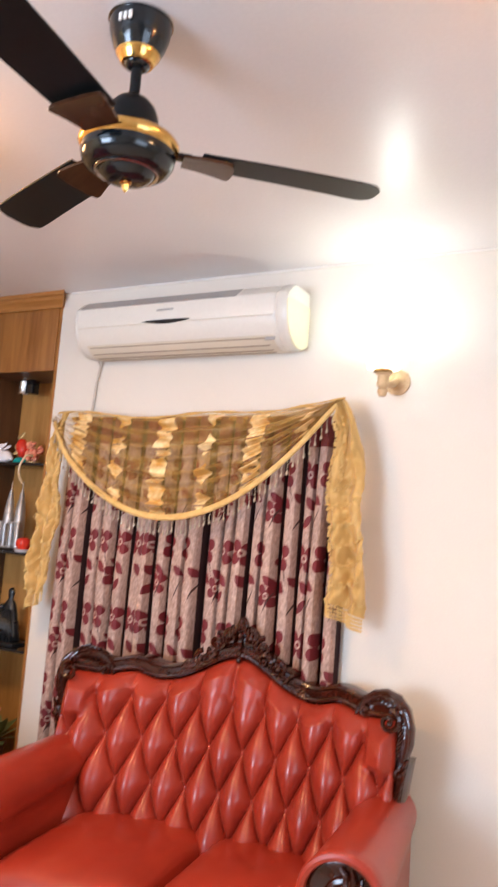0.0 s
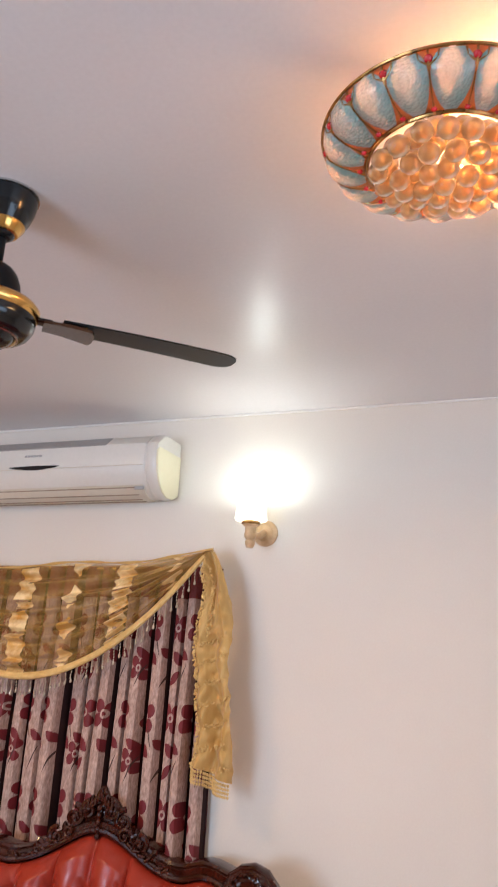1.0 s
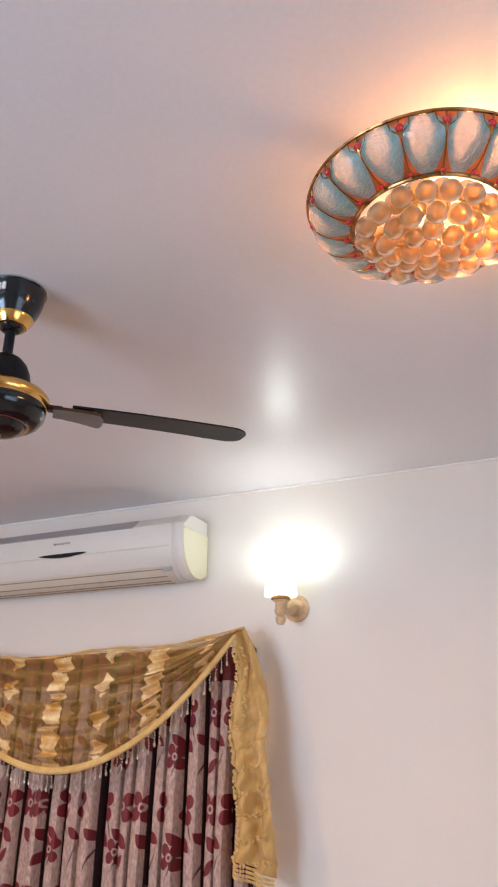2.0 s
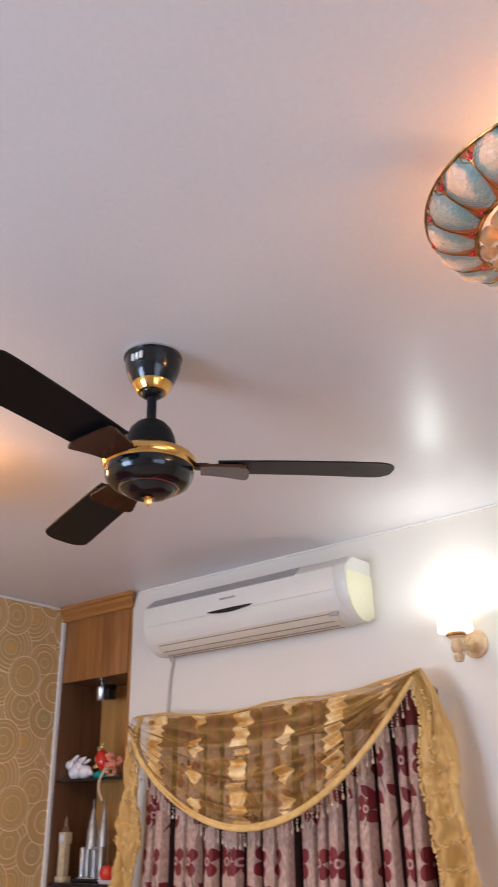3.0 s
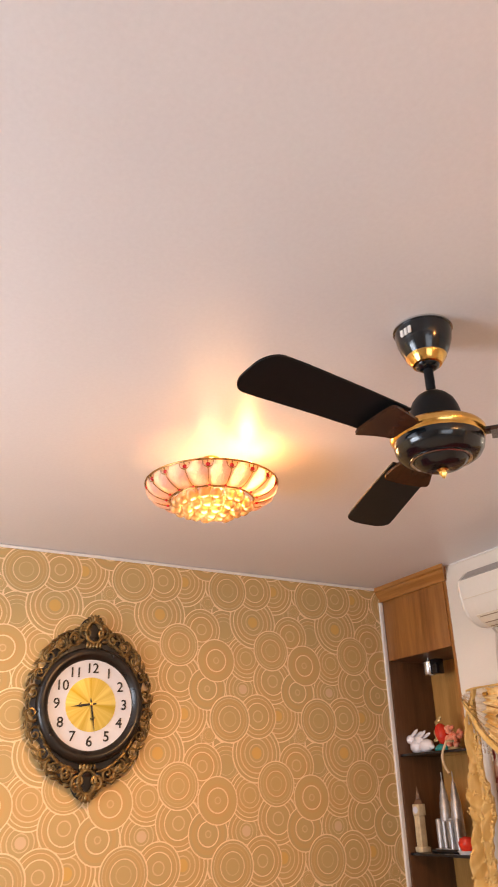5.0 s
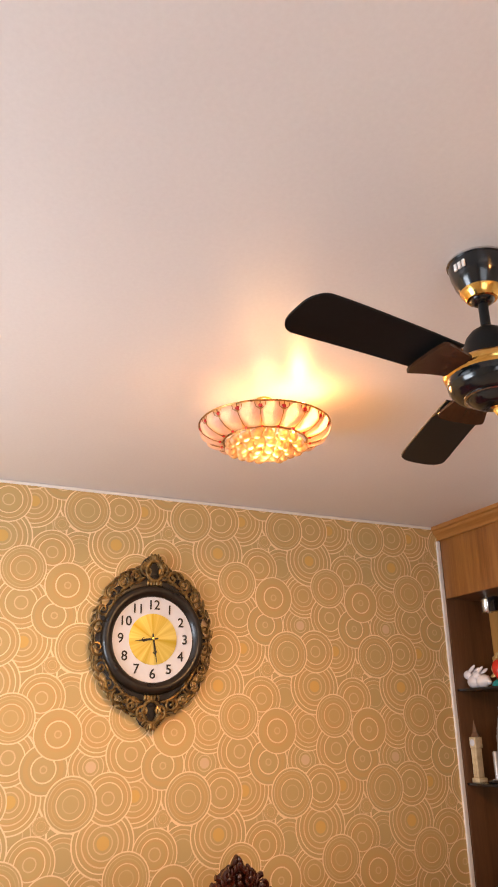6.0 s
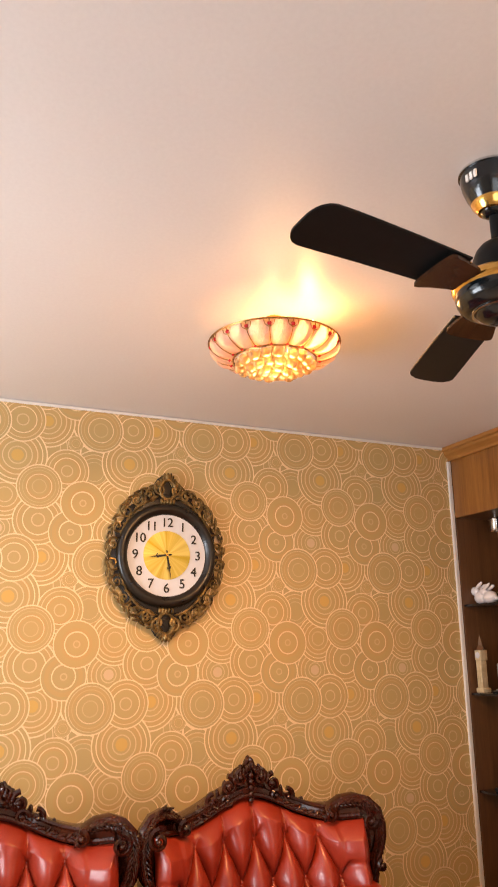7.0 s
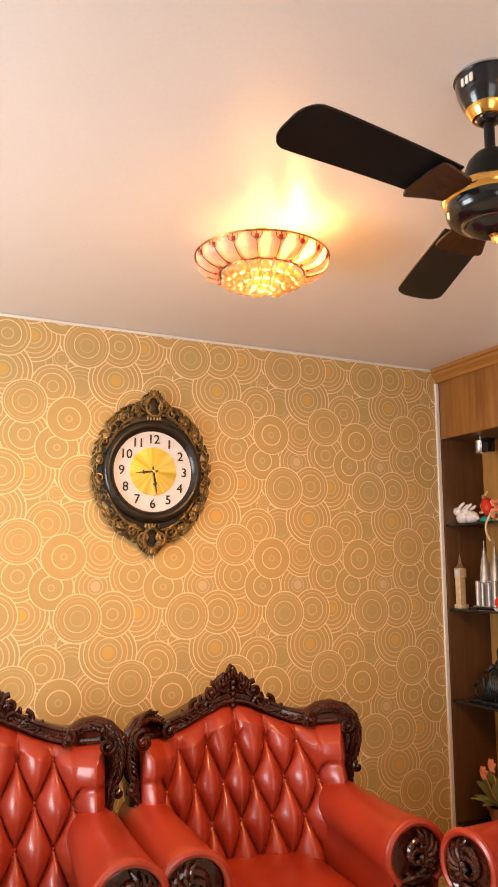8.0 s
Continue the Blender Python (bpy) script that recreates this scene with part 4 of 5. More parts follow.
# ---- ceiling fan ----
FX, FY = 2.094, -1.524
fan = thing("ceiling_fan", pose(FX, FY, H), "blue-black ceiling fan with brass rims and walnut blade roots", "ceiling fan")
part("mount_ring", Shape().lathe([(0.0, -0.001), (0.070, -0.001), (0.071, -0.006), (0.0, -0.008)], seg=40), chrome, fan, "pale metal mounting ring")
part("canopy", Shape().lathe([(0.067, -0.005), (0.0675, -0.018), (0.064, -0.046), (0.056, -0.076), (0.046, -0.098), (0.0, -0.098)], seg=48), fan_black, fan)
part("canopy_band", Shape().lathe([(0.0475, -0.096), (0.0475, -0.100), (0.034, -0.124), (0.028, -0.126), (0.0, -0.126)], seg=40), brass, fan, "brass band below the canopy")
part("canopy_tip", Shape().lathe([(0.029, -0.124), (0.026, -0.132), (0.016, -0.140), (0.0, -0.140)], seg=32), fan_black, fan)
for i in range(3):
    part("badge_bar", Shape().box(-0.004 + i * 0.012 - 0.012, 0.004 + i * 0.012 - 0.012, -0.0025, 0.0025, -0.010, 0.008, 0.001), white_trim, fan).matrix_basis = pose(0.012, -0.0660, -0.030, 0, 0, 5)
part("rod", Shape().lathe([(0.0115, -0.135), (0.0115, -0.215)], seg=20), fan_satin, fan)
part("rod_collar", Shape().lathe([(0.0, -0.196), (0.016, -0.198), (0.026, -0.206), (0.028, -0.212), (0.0, -0.212)], seg=28), brass, fan)
part("housing", Shape().lathe([(0.024, -0.204), (0.036, -0.212), (0.048, -0.226), (0.056, -0.246), (0.060, -0.268), (0.0625, -0.284), (0.066, -0.290), (0.0, -0.290)], seg=48), fan_satin, fan)
part("brass_rim", Shape().lathe([(0.062, -0.286), (0.085, -0.290), (0.099, -0.297), (0.1065, -0.306), (0.1075, -0.314), (0.104, -0.322), (0.098, -0.328), (0.0, -0.328)], seg=56), brass, fan, "polished brass rim")
part("motor_bowl", Shape().lathe([(0.099, -0.322), (0.101, -0.334), (0.098, -0.348), (0.090, -0.361), (0.078, -0.369), (0.066, -0.372), (0.061, -0.370), (0.058, -0.376), (0.048, -0.386), (0.034, -0.391), (0.0, -0.392)], seg=56), fan_black, fan)
part("bowl_ring", Shape().lathe([(0.0665, -0.3705), (0.0685, -0.3735), (0.0640, -0.3745), (0.0605, -0.3715)], seg=48), chrome, fan)
part("finial", Shape().lathe([(0.0, -0.388), (0.010, -0.390), (0.014, -0.394), (0.009, -0.397), (0.009, -0.404), (0.002, -0.414), (0.0, -0.416)], seg=6), brass, fan, "brass finial")


def blade_shape(x0, x1, w0, w1, z, thick, pitch):
    s = Shape()

    def at(u, v):
        u = 1 - (1 - u) ** 1.8
        x = x0 + (x1 - x0) * u
        w = w0 + (w1 - w0) * min(1, u * 1.25)
        tip = 1.0 if u < 0.9 else math.sqrt(max(0.0, 1 - ((u - 0.9) / 0.1) ** 2)) * 0.75 + 0.25
        y = (v - 0.5) * w * tip
        return (x, y, z + y * pitch - 0.010 * u * u)
    return s.grid(at, 36, 6, thick=(0, 0, -thick))


ANGLES = (40, 160, 280)
# short canopy and rod
for piece in fan.children:
    if piece.name.split(".")[0] in ("canopy", "canopy_band", "canopy_tip"):
        piece.scale.z = 0.8
    elif piece.name.split(".")[0] not in ("mount_ring", "badge_bar"):
        piece.location.z = 0.028
for a in ANGLES:
    bl = part("blade", blade_shape(0.155, 0.555, 0.105, 0.122, -0.318, 0.004, 0.16), fan_satin, fan)
    bl.matrix_basis = pose(0, 0, 0.028, 0, 0, a)
    part("blade_iron", Shape().box(0.085, 0.135, -0.016, 0.016, -0.322, -0.314, 0.003), fan_black, bl)
    part("blade_root", blade_shape(0.115, 0.225, 0.075, 0.110, -0.3225, 0.007, 0.16), walnut_plate, bl, "walnut veneered blade root")
    for x in (0.155, 0.205):
        part("root_band", Shape().tube([(x, -0.045, -0.3325), (x, 0.0, -0.3255), (x, 0.047, -0.3185)], 0.0022, 5), brass, bl)

# ---- ceiling lamps ----
PETALS = 18


def ceiling_lamp(centre, label, heart, off, petal_glass, liner_glass):
    lamp = thing("ceiling_lamp", pose(centre[0], centre[1], H), label, "ceiling lamp", "ceiling lamps")
    part("ceiling_plate", Shape().lathe([(0.0, -0.001), (0.028, -0.001), (0.030, -0.008), (0.02, -0.014), (0.0, -0.014)], seg=32), brass, lamp)
    part("stem", Shape().lathe([(0.008, -0.012), (0.008, -0.118)], seg=14), brass, lamp)
    part("core_bulb", Shape().lathe([(0.0, -0.116), (0.012, -0.118), (0.024, -0.132), (0.026, -0.142), (0.018, -0.152), (0.0, -0.156)], seg=20), heart, lamp, "lit bulb among the crystals")
    part("bulb", Shape().blob((off[0], off[1], -0.060), (0.020, 0.014, 0.014), 0.0, rows=8, cols=12), bulb_glow, lamp, "lit bulb")
    ring = lambda r, z, t: Shape().tube([(r * math.cos(k * math.pi / 36), r * math.sin(k * math.pi / 36), z) for k in range(73)], t, 6)
    part("rim", ring(0.2125, -0.093, 0.0028), filigree_brass, lamp, "thin brass rim")
    part("inner_ring", ring(0.133, -0.148, 0.0032), filigree_brass, lamp)
    # bowl section: radius against height
    sec = [(0.211, -0.094), (0.208, -0.107), (0.198, -0.123), (0.180, -0.136), (0.158, -0.145), (0.136, -0.149)]

    def at(q):
        k = min(int(q * 5), 4)
        w = q * 5 - k
        return sec[k][0] * (1 - w) + sec[k + 1][0] * w, sec[k][1] * (1 - w) + sec[k + 1][1] * w
    pet, gem, small, rib = Shape(), Shape(), Shape(), Shape()
    half = math.pi / PETALS

    def petal(u, v):
        r, z = at(0.04 + 0.93 * u)
        fullness = math.sin(math.pi * (0.10 + 0.84 * u)) ** 0.55
        a = (v - 0.5) * 2 * half * 0.96 * fullness
        bulge = 0.006 * math.cos((v - 0.5) * math.pi) * math.sin(math.pi * u)
        return ((r + bulge) * math.cos(a), (r + bulge) * math.sin(a), z - bulge)
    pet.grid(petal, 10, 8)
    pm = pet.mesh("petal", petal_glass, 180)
    rp = [at(q / 8) for q in range(9)]
    rib.tube([(r * math.cos(half) * 1.002, r * math.sin(half) * 1.002, z - 0.002) for r, z in rp], [0.0022, 0.0018, 0.0014, 0.0011, 0.0010, 0.0011, 0.0014, 0.0018, 0.0022], 5)
    rm = rib.mesh("rib", filigree_brass)
    web = Shape()

    def web_at(u, v):
        r, z = at(u)
        ang = half + (v - 0.5) * half * (0.70 + 2.4 * abs(u - 0.45))
        return ((r - 0.004) * math.cos(ang), (r - 0.004) * math.sin(ang), z + 0.003)
    web.grid(web_at, 10, 4, thick=(0, 0, 0.0015))
    wm = web.mesh("web", liner_glass, 180)
    r, z = at(0.20)
    gm = Shape().blob((r * math.cos(half) * 0.985, r * math.sin(half) * 0.985, z), (0.007, 0.007, 0.007), rows=6, cols=9).mesh("gem", red_gem)
    r, z = at(0.93)
    sm = Shape().blob((r * math.cos(half) * 1.01, r * math.sin(half) * 1.01, z - 0.002), (0.005, 0.005, 0.004), rows=5, cols=8).mesh("gem", red_gem)
    gold_fan = Shape()
    for t in (-0.45, 0.45):
        r0, z0 = at(0.02)
        r1, z1 = at(0.30)
        gold_fan.tube([(r0 * math.cos(half * (1 + t)), r0 * math.sin(half * (1 + t)), z0 - 0.002), ((r0 + r1) / 2 * math.cos(half * (1 + t * 0.9)), (r0 + r1) / 2 * math.sin(half * (1 + t * 0.9)), (z0 + z1) / 2 - 0.004), (r1 * math.cos(half), r1 * math.sin(half), z1 - 0.002)], 0.0018, 5)
    fm = gold_fan.mesh("filigree", filigree_brass)
    for i in range(PETALS):
        m = pose(0, 0, 0, 0, 0, 360 * i / PETALS)
        p = part("petal", pm, None, lamp)
        p.matrix_basis = m
        for name, me in (("web", wm), ("rib", rm), ("gem", gm), ("gem", sm), ("filigree", fm)):
            part(name, me, None, p)
    # crystal balls in a shallow dome
    cm = Shape().blob((0, 0, 0), (0.0185, 0.0185, 0.0185), rows=10, cols=16).mesh("crystal_ball", crystal, 180)
    random.seed(3)
    places = [(0, 0, 0)]
    for count, r, drop in ((6, 0.038, 0.003), (12, 0.076, 0.010), (17, 0.112, 0.024)):
        for i in range(count):
            a = 2 * math.pi * (i + 0.3 * count % 1) / count
            places.append((r * math.cos(a), r * math.sin(a), drop))
    for count, r, drop in ((3, 0.022, 0.034), (9, 0.058, 0.036), (14, 0.095, 0.042)):
        for i in range(count):
            a = 2 * math.pi * (i + 0.5) / count
            places.append((r * math.cos(a), r * math.sin(a), drop))
    for x, y, up in places:
        c = part("crystal_ball", cm, None, lamp)
        c.location = (x + random.uniform(-0.004, 0.004), y + random.uniform(-0.004, 0.004), -0.186 + up + random.uniform(-0.004, 0.004))
    return lamp


# same kind of lamp twice; the west one has lit petal and liner colours
ceiling_lamp(LAMP_WEST, "lit flower-bowl ceiling lamp with petals coloured by its own light and crystal balls", core_glow, (0.120, 0.070), lit_petal_glass, lit_liner_glass)
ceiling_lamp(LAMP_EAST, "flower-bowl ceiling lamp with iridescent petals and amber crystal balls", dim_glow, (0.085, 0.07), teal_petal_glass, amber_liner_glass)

# ---- curtain with swag and tails ----
CX0, CX1 = 0.685, 2.045
cur = thing("window_curtain", pose(0, 0, 0), "pleated beige curtain with crimson flowers drawn across the window", "curtain")
rng = random.Random(5)
PLEATS = 19
widths = [0.8 + 0.5 * rng.random() for _ in range(PLEATS)]
tot = sum(widths)
edges = [0]
for w in widths:
    edges.append(edges[-1] + w / tot)


def pleat(u):
    for i in range(PLEATS):
        if u <= edges[i + 1] + 1e-9:
            return i, (u - edges[i]) / (edges[i + 1] - edges[i])
    return PLEATS - 1, 1.0


def cloth(u, v):
    """u across, v down."""
    i, w = pleat(u)
    z = 2.08 - v * 2.02
    fold = min(1.0, max(0.0, (min(w, 1 - w) - 0.12) / 0.17)) ** 0.5 * (0.72 + 0.28 * math.sin(math.pi * w))
    depth = 0.098 * (0.75 + 0.25 * math.sin(i * 2.3)) * (0.55 + 0.45 * min(1, v * 3))
    sway = 0.006 * math.sin(5 * v + i * 1.7) * v
    pinch = 0.30 * math.sin(2 * math.pi * w) / (2 * math.pi) * (edges[i + 1] - edges[i])
    return (CX0 + (CX1 - CX0) * (u - pinch) + sway, -0.018 - depth * fold - 0.010 * math.sin(3 * v + i), z)


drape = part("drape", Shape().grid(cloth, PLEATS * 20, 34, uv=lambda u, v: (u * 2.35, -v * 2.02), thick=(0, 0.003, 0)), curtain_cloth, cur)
drape.data.materials.append(fold_shade)
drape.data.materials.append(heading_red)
# faces in the fold gaps take the shade colour, the top rows the red
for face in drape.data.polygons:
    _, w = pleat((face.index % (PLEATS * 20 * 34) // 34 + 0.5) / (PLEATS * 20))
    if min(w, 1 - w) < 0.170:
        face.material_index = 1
    elif face.index % 34 < 2:
        face.material_index = 2
# dark sheet added behind the folds, in the same shade colour
part("backing", Shape().box(CX0 + 0.03, CX1 - 0.03, -0.016, -0.012, 0.08, 2.07), fold_shade, cur, "dark red lining")
part("curtain_rod", Shape().tube([(CX0 - 0.02, -0.03, 2.075), (CX1 + 0.0, -0.03, 2.075)], 0.011, 10), brass, cur)

sw = thing("swag_valance", pose(0, 0, 0), "sheer gold organza swag with satin motifs and beaded braid", "valance")
SX0, SX1 = 0.652, 2.047


def top_line(u):
    return (SX0 + (SX1 - SX0) * u, -0.115 - 0.01 * math.sin(9 * u), 2.085 + 0.035 * u + 0.010 * math.sin(u * 14) - 0.03 * math.sin(math.pi * u))


def low_line(u):
    x = SX0 + 0.03 + (SX1 - SX0 - 0.045) * u
    s = (x - 1.31) / 0.69
    z = 1.648 + 0.40 * abs(s) ** 2.05 + (0.02 * s if s > 0 else -0.0)
    return (x, -0.150 - 0.018 * math.cos(s * 1.3), z if u > 0.06 else z + (0.06 - u) * 0.9)


def swag(u, v):
    a, b = top_line(u), low_line(u)
    sag = math.sin(math.pi * v) * 0.030
    ripple = 0.012 * math.sin(2 * math.pi * v * 8 + 1.6 * math.sin(u * 6)) * max(0.0, math.sin(math.pi * u)) ** 0.5 + 0.007 * math.sin(v * 75 + 3 * math.sin(u * 9)) + 0.008 * math.sin(v * 30 + u * 17)
    k = v ** 0.9
    return (a[0] * (1 - k) + b[0] * k, a[1] * (1 - k) + b[1] * k - sag - ripple, a[2] * (1 - k) + b[2] * k)


part("drape", Shape().grid(swag, 100, 130, uv=lambda u, v: (u, v)), organza, sw)
rope = [low_line(i / 60) for i in range(61)]
br = Shape()
br.tube([(x, y - 0.012, z - 0.002) for x, y, z in rope], 0.0095, 8)
br.tube([(x, y - 0.012, z + 0.009) for x, y, z in rope], 0.0058, 8)
part("braid", br, rope_gold, sw, "thick gold braid")
beads = Shape()
rng = random.Random(8)
for i in range(64):
    x, y, z = low_line((i + 0.5) / 64)
    n = rng.choice((4, 5, 5, 6))
    for k in range(n):
        beads.blob((x + rng.uniform(-0.002, 0.002), y - 0.010, z - 0.020 - k * 0.0105), (0.0026 if k < n - 1 else 0.0050,) * 2 + (0.0050 if k < n - 1 else 0.0085,), rows=4, cols=6)
tagged(part("bead_fringe", beads, pearl, sw, "hanging pale bead fringe"), kind="stuff")
# gathered top edge
gt = Shape()
gt.tube([(x, y - 0.004, z + 0.004) for x, y, z in (top_line(i / 40) for i in range(41))], [0.0045 + 0.002 * math.sin(i * 1.3) for i in range(41)], 8)
part("gathered_heading", gt, gold_cloth, sw)


def tail(name, x_in, x_out, top, bottom, side, label):
    tl = thing(name, pose(0, 0, 0), label, "curtain tail", "swag tails")

    def at(u, v):
        z = top - (top - bottom) * v - 0.05 * u * (v ** 2)
        spread = 0.30 + 0.70 * min(1, v * 2.4) ** 0.8
        x = x_in + (x_out - x_in) * u * spread + side * 0.012 * math.sin(v * 9) + side * 0.02 * v
        y = -0.145 - 0.026 * math.sin(u * 3 * math.pi + 0.8 * math.sin(v * 7)) * (0.4 + 0.6 * v) - 0.010 * math.sin(v * 19 + u * 5) - 0.012 * noise.noise(Vector((u * 7, v * 22, side * 3.0))) - 0.013 * min(1.0, max(0.0, (v - 0.30) * 4)) * abs(math.sin(v * 34 + u * 3.0 + 2.0 * noise.noise(Vector((u * 3, v * 6, side)))))
        return (x, y, z)
    part("cloth", Shape().grid(at, 34, 110, thick=(0, 0.003, 0)), gold_cloth, tl)
    fr, r2 = Shape(), random.Random(len(name) + int(side))
    for i in range(640):
        v = r2.uniform(0.08, 1.0)
        u = r2.choice((0.0, 0.02, 0.04, 0.30, 0.34)) if v < 0.40 else r2.choice((0.0, 0.03, r2.uniform(0, 1), r2.uniform(0.2, 0.6)))
        if v > 0.40 and u > 0.05:
            v = round(v * 10.8 + u * 0.9) / 10.8 - u * 0.08
        x, y, z = at(u, v)
        k = r2.uniform(0.0026, 0.0044)
        fr.blob((x + r2.uniform(-0.005, 0.005), y - 0.004 - k, z + r2.uniform(-0.012, 0.004)), (k * 1.3, k, k), r2.uniform(0, 3.1), rows=4, cols=6)
    for i in range(24):
        x, y, z = at(i / 24, 1.0)
        for k in range(4):
            fr.blob((x, y - 0.004, z - 0.008 - 0.012 * k), (0.0045, 0.0045, 0.006), rows=4, cols=6)
    tagged(part("fringe", fr, rope_gold, tl, "ruffled gold bead fringe"), kind="stuff")
    return tl


tail("curtain_tail", 2.018, 2.150, 2.125, 1.40, 1, "hanging gold satin swag tail with a ruffled bead fringe")
tail("curtain_tail", 0.735, 0.625, 2.085, 1.30, -1, "gathered gold satin swag tail hanging by the shelf niche")

# ---- clock ----
clk = thing("wall_clock", pose(0.002, -1.608, 2.060, 0, 0, 90), "ornate oval wall clock with antique gold scrollwork and a white dial", "clock")
# local: x along the wall, -y out of the wall
back = Shape()
RW, RH = 0.238, 0.285
pts = []
for i in range(96):
    a = 2 * math.pi * i / 96
    wob = 1 + 0.035 * math.cos(a * 16)
    pts.append((RW * wob * math.cos(a), RH * wob * math.sin(a)))
back.add([(x, -0.001, z) for x, z in pts] + [(x, -0.016, z) for x, z in pts] + [(x * 0.9, -0.024, z * 0.9) for x, z in pts],
         [(i, (i + 1) % 96, 96 + (i + 1) % 96, 96 + i) for i in range(96)] + [(96 + i, 96 + (i + 1) % 96, 192 + (i + 1) % 96, 192 + i) for i in range(96)] + [tuple(range(192, 288))[::-1]])
for s in (1, -1):
    for x, z, a, b in ((0, 0.295, 0.062, 0.068), (0.07, 0.262, 0.055, 0.035), (-0.07, 0.262, 0.055, 0.035), (0.0, 0.33, 0.034, 0.034)):
        back.blob((x, -0.010, s * z), (a, 0.012, b), rows=8, cols=14)
part("back_frame", back, clock_black, clk, "bronze-black scalloped back frame")
scrolls = Shape()
rng = random.Random(12)
for q in range(4):
    sx, sz = (1, 1, -1, -1)[q], (1, -1, 1, -1)[q]
    for k, (ang, r) in enumerate(((8, 0.040), (24, 0.036), (40, 0.042), (55, 0.038), (69, 0.040))):
        a = radians(ang)
        cx, cz = sx * (RW + 0.004) * math.cos(a), sz * (RH + 0.004) * math.sin(a)
        scrolls.spiral(cx, cz, -0.022, r * 0.85, 1.4, 0.0066, start=a * sx + k, hand=sx * sz * (1 if k % 2 else -1), lift=0.010, steps=22)
        for j in range(4):
            t = a + (j - 1.5) * 0.075
            along = math.atan2(sz * RH * math.cos(t), -sx * RW * math.sin(t))
            scrolls.blob((sx * (RW + 0.020 + 0.012 * (j % 2)) * math.cos(t), -0.020, sz * (RH + 0.020 + 0.012 * (j % 2)) * math.sin(t)), (0.020, 0.008, 0.0062), along + rng.uniform(-0.5, 0.5))
            scrolls.blob((sx * (RW - 0.022) * math.cos(t), -0.028, sz * (RH - 0.022) * math.sin(t)), (0.018, 0.007, 0.006), along + rng.uniform(-0.6, 0.6))
for sz in (1, -1):
    for sx in (1, -1):
        scrolls.spiral(sx * 0.034, sz * 0.292, -0.026, 0.032, 1.1, 0.009, start=math.pi / 2 * sz, hand=-sx * sz, lift=0.008)
        scrolls.spiral(sx * 0.085, sz * 0.262, -0.024, 0.030, 1.2, 0.008, start=0, hand=sx * sz, lift=0.008)
        for j in range(6):
            scrolls.blob((sx * (0.012 + 0.007 * j), -0.026, sz * (0.350 - 0.010 * j)), (0.020, 0.009, 0.008), sx * sz * (1.3 - 0.25 * j))
    scrolls.blob((0, -0.028, sz * 0.350), (0.011, 0.010, 0.020))
    for j in range(5):
        scrolls.blob(((j - 2) * 0.014, -0.030, sz * 0.238), (0.008, 0.008, 0.014))
for sz in (1, -1):
    scrolls.tube([(0.036 * math.cos(k * math.pi / 12), -0.030, sz * 0.292 + 0.044 * math.sin(k * math.pi / 12)) for k in range(25)], 0.008, 7)
tagged(part("scrollwork", scrolls, clock_gold, clk, "antique gold leaf scrollwork"), kind="stuff")
part("bezel", Shape().lathe([(0.226, -0.016), (0.228, -0.030), (0.220, -0.046), (0.206, -0.054), (0.194, -0.050), (0.186, -0.040), (0.180, -0.036), (0.178, -0.030), (0.178, -0.020)], seg=72, axis="y"), clock_black, clk, "dark rounded bezel", 60)
part("dial", Shape().lathe([(0.0, -0.030), (0.180, -0.030), (0.180, -0.022)], seg=72, axis="y"), dial_white, clk, "white dial", 30)
part("dial_centre", Shape().lathe([(0.0, -0.0325), (0.106, -0.0325), (0.1065, -0.030)], seg=64, axis="y"), dial_gold, clk, "spun gold centre disc", 30)
for h in range(1, 13):
    fc = bpy.data.curves.new("numeral", "FONT")
    fc.body, fc.size, fc.align_x, fc.align_y, fc.extrude = str(h), 0.056, "CENTER", "CENTER", 0.0006
    fc.bevel_depth = 0.0007
    fc.bevel_resolution = 0
    tmp = new("numeral", fc)
    bpy.context.view_layer.update()
    me = bpy.data.meshes.new_from_object(tmp.evaluated_get(bpy.context.evaluated_depsgraph_get()))
    bpy.data.objects.remove(tmp)
    me.materials.clear()
    me.materials.append(ink_black)
    a = radians(90 - 30 * h)
    ob = part("numeral", me, None, clk)
    ob.matrix_basis = pose(0.143 * math.cos(a), -0.0315, 0.143 * math.sin(a) - 0.001, 90)


def hand_shape(length, w, y):
    s = Shape()
    s.add([(-w * 0.6, y, -0.022), (w * 0.6, y, -0.022), (w, y, length * 0.35), (w * 0.45, y, length * 0.7), (0, y, length), (-w * 0.45, y, length * 0.7), (-w, y, length * 0.35),
           (-w * 0.6, y + 0.001, -0.022), (w * 0.6, y + 0.001, -0.022), (w, y + 0.001, length * 0.35), (w * 0.45, y + 0.001, length * 0.7), (0, y + 0.001, length), (-w * 0.45, y + 0.001, length * 0.7), (-w, y + 0.001, length * 0.35)],
          [(0, 1, 2, 3, 4, 5, 6), (13, 12, 11, 10, 9, 8, 7)] + [(i, i + 7, (i + 1) % 7 + 7, (i + 1) % 7) for i in range(7)])
    s.spiral(0, length * 0.48, y, 0.010, 1.0, 0.0022, steps=14, sides=5)
    return s


part("hour_hand", hand_shape(0.086, 0.0050, -0.0365), ink_black, clk).matrix_basis = pose(0, 0, 0, 0, -97, 0)
part("minute_hand", hand_shape(0.110, 0.0040, -0.0395), ink_black, clk).matrix_basis = pose(0, 0, 0, 0, 170.5, 0)
part("hand_cap", Shape().lathe([(0.0, -0.043), (0.006, -0.042), (0.007, -0.034)], seg=16, axis="y"), brass, clk)

# ---- carved leather seats ----


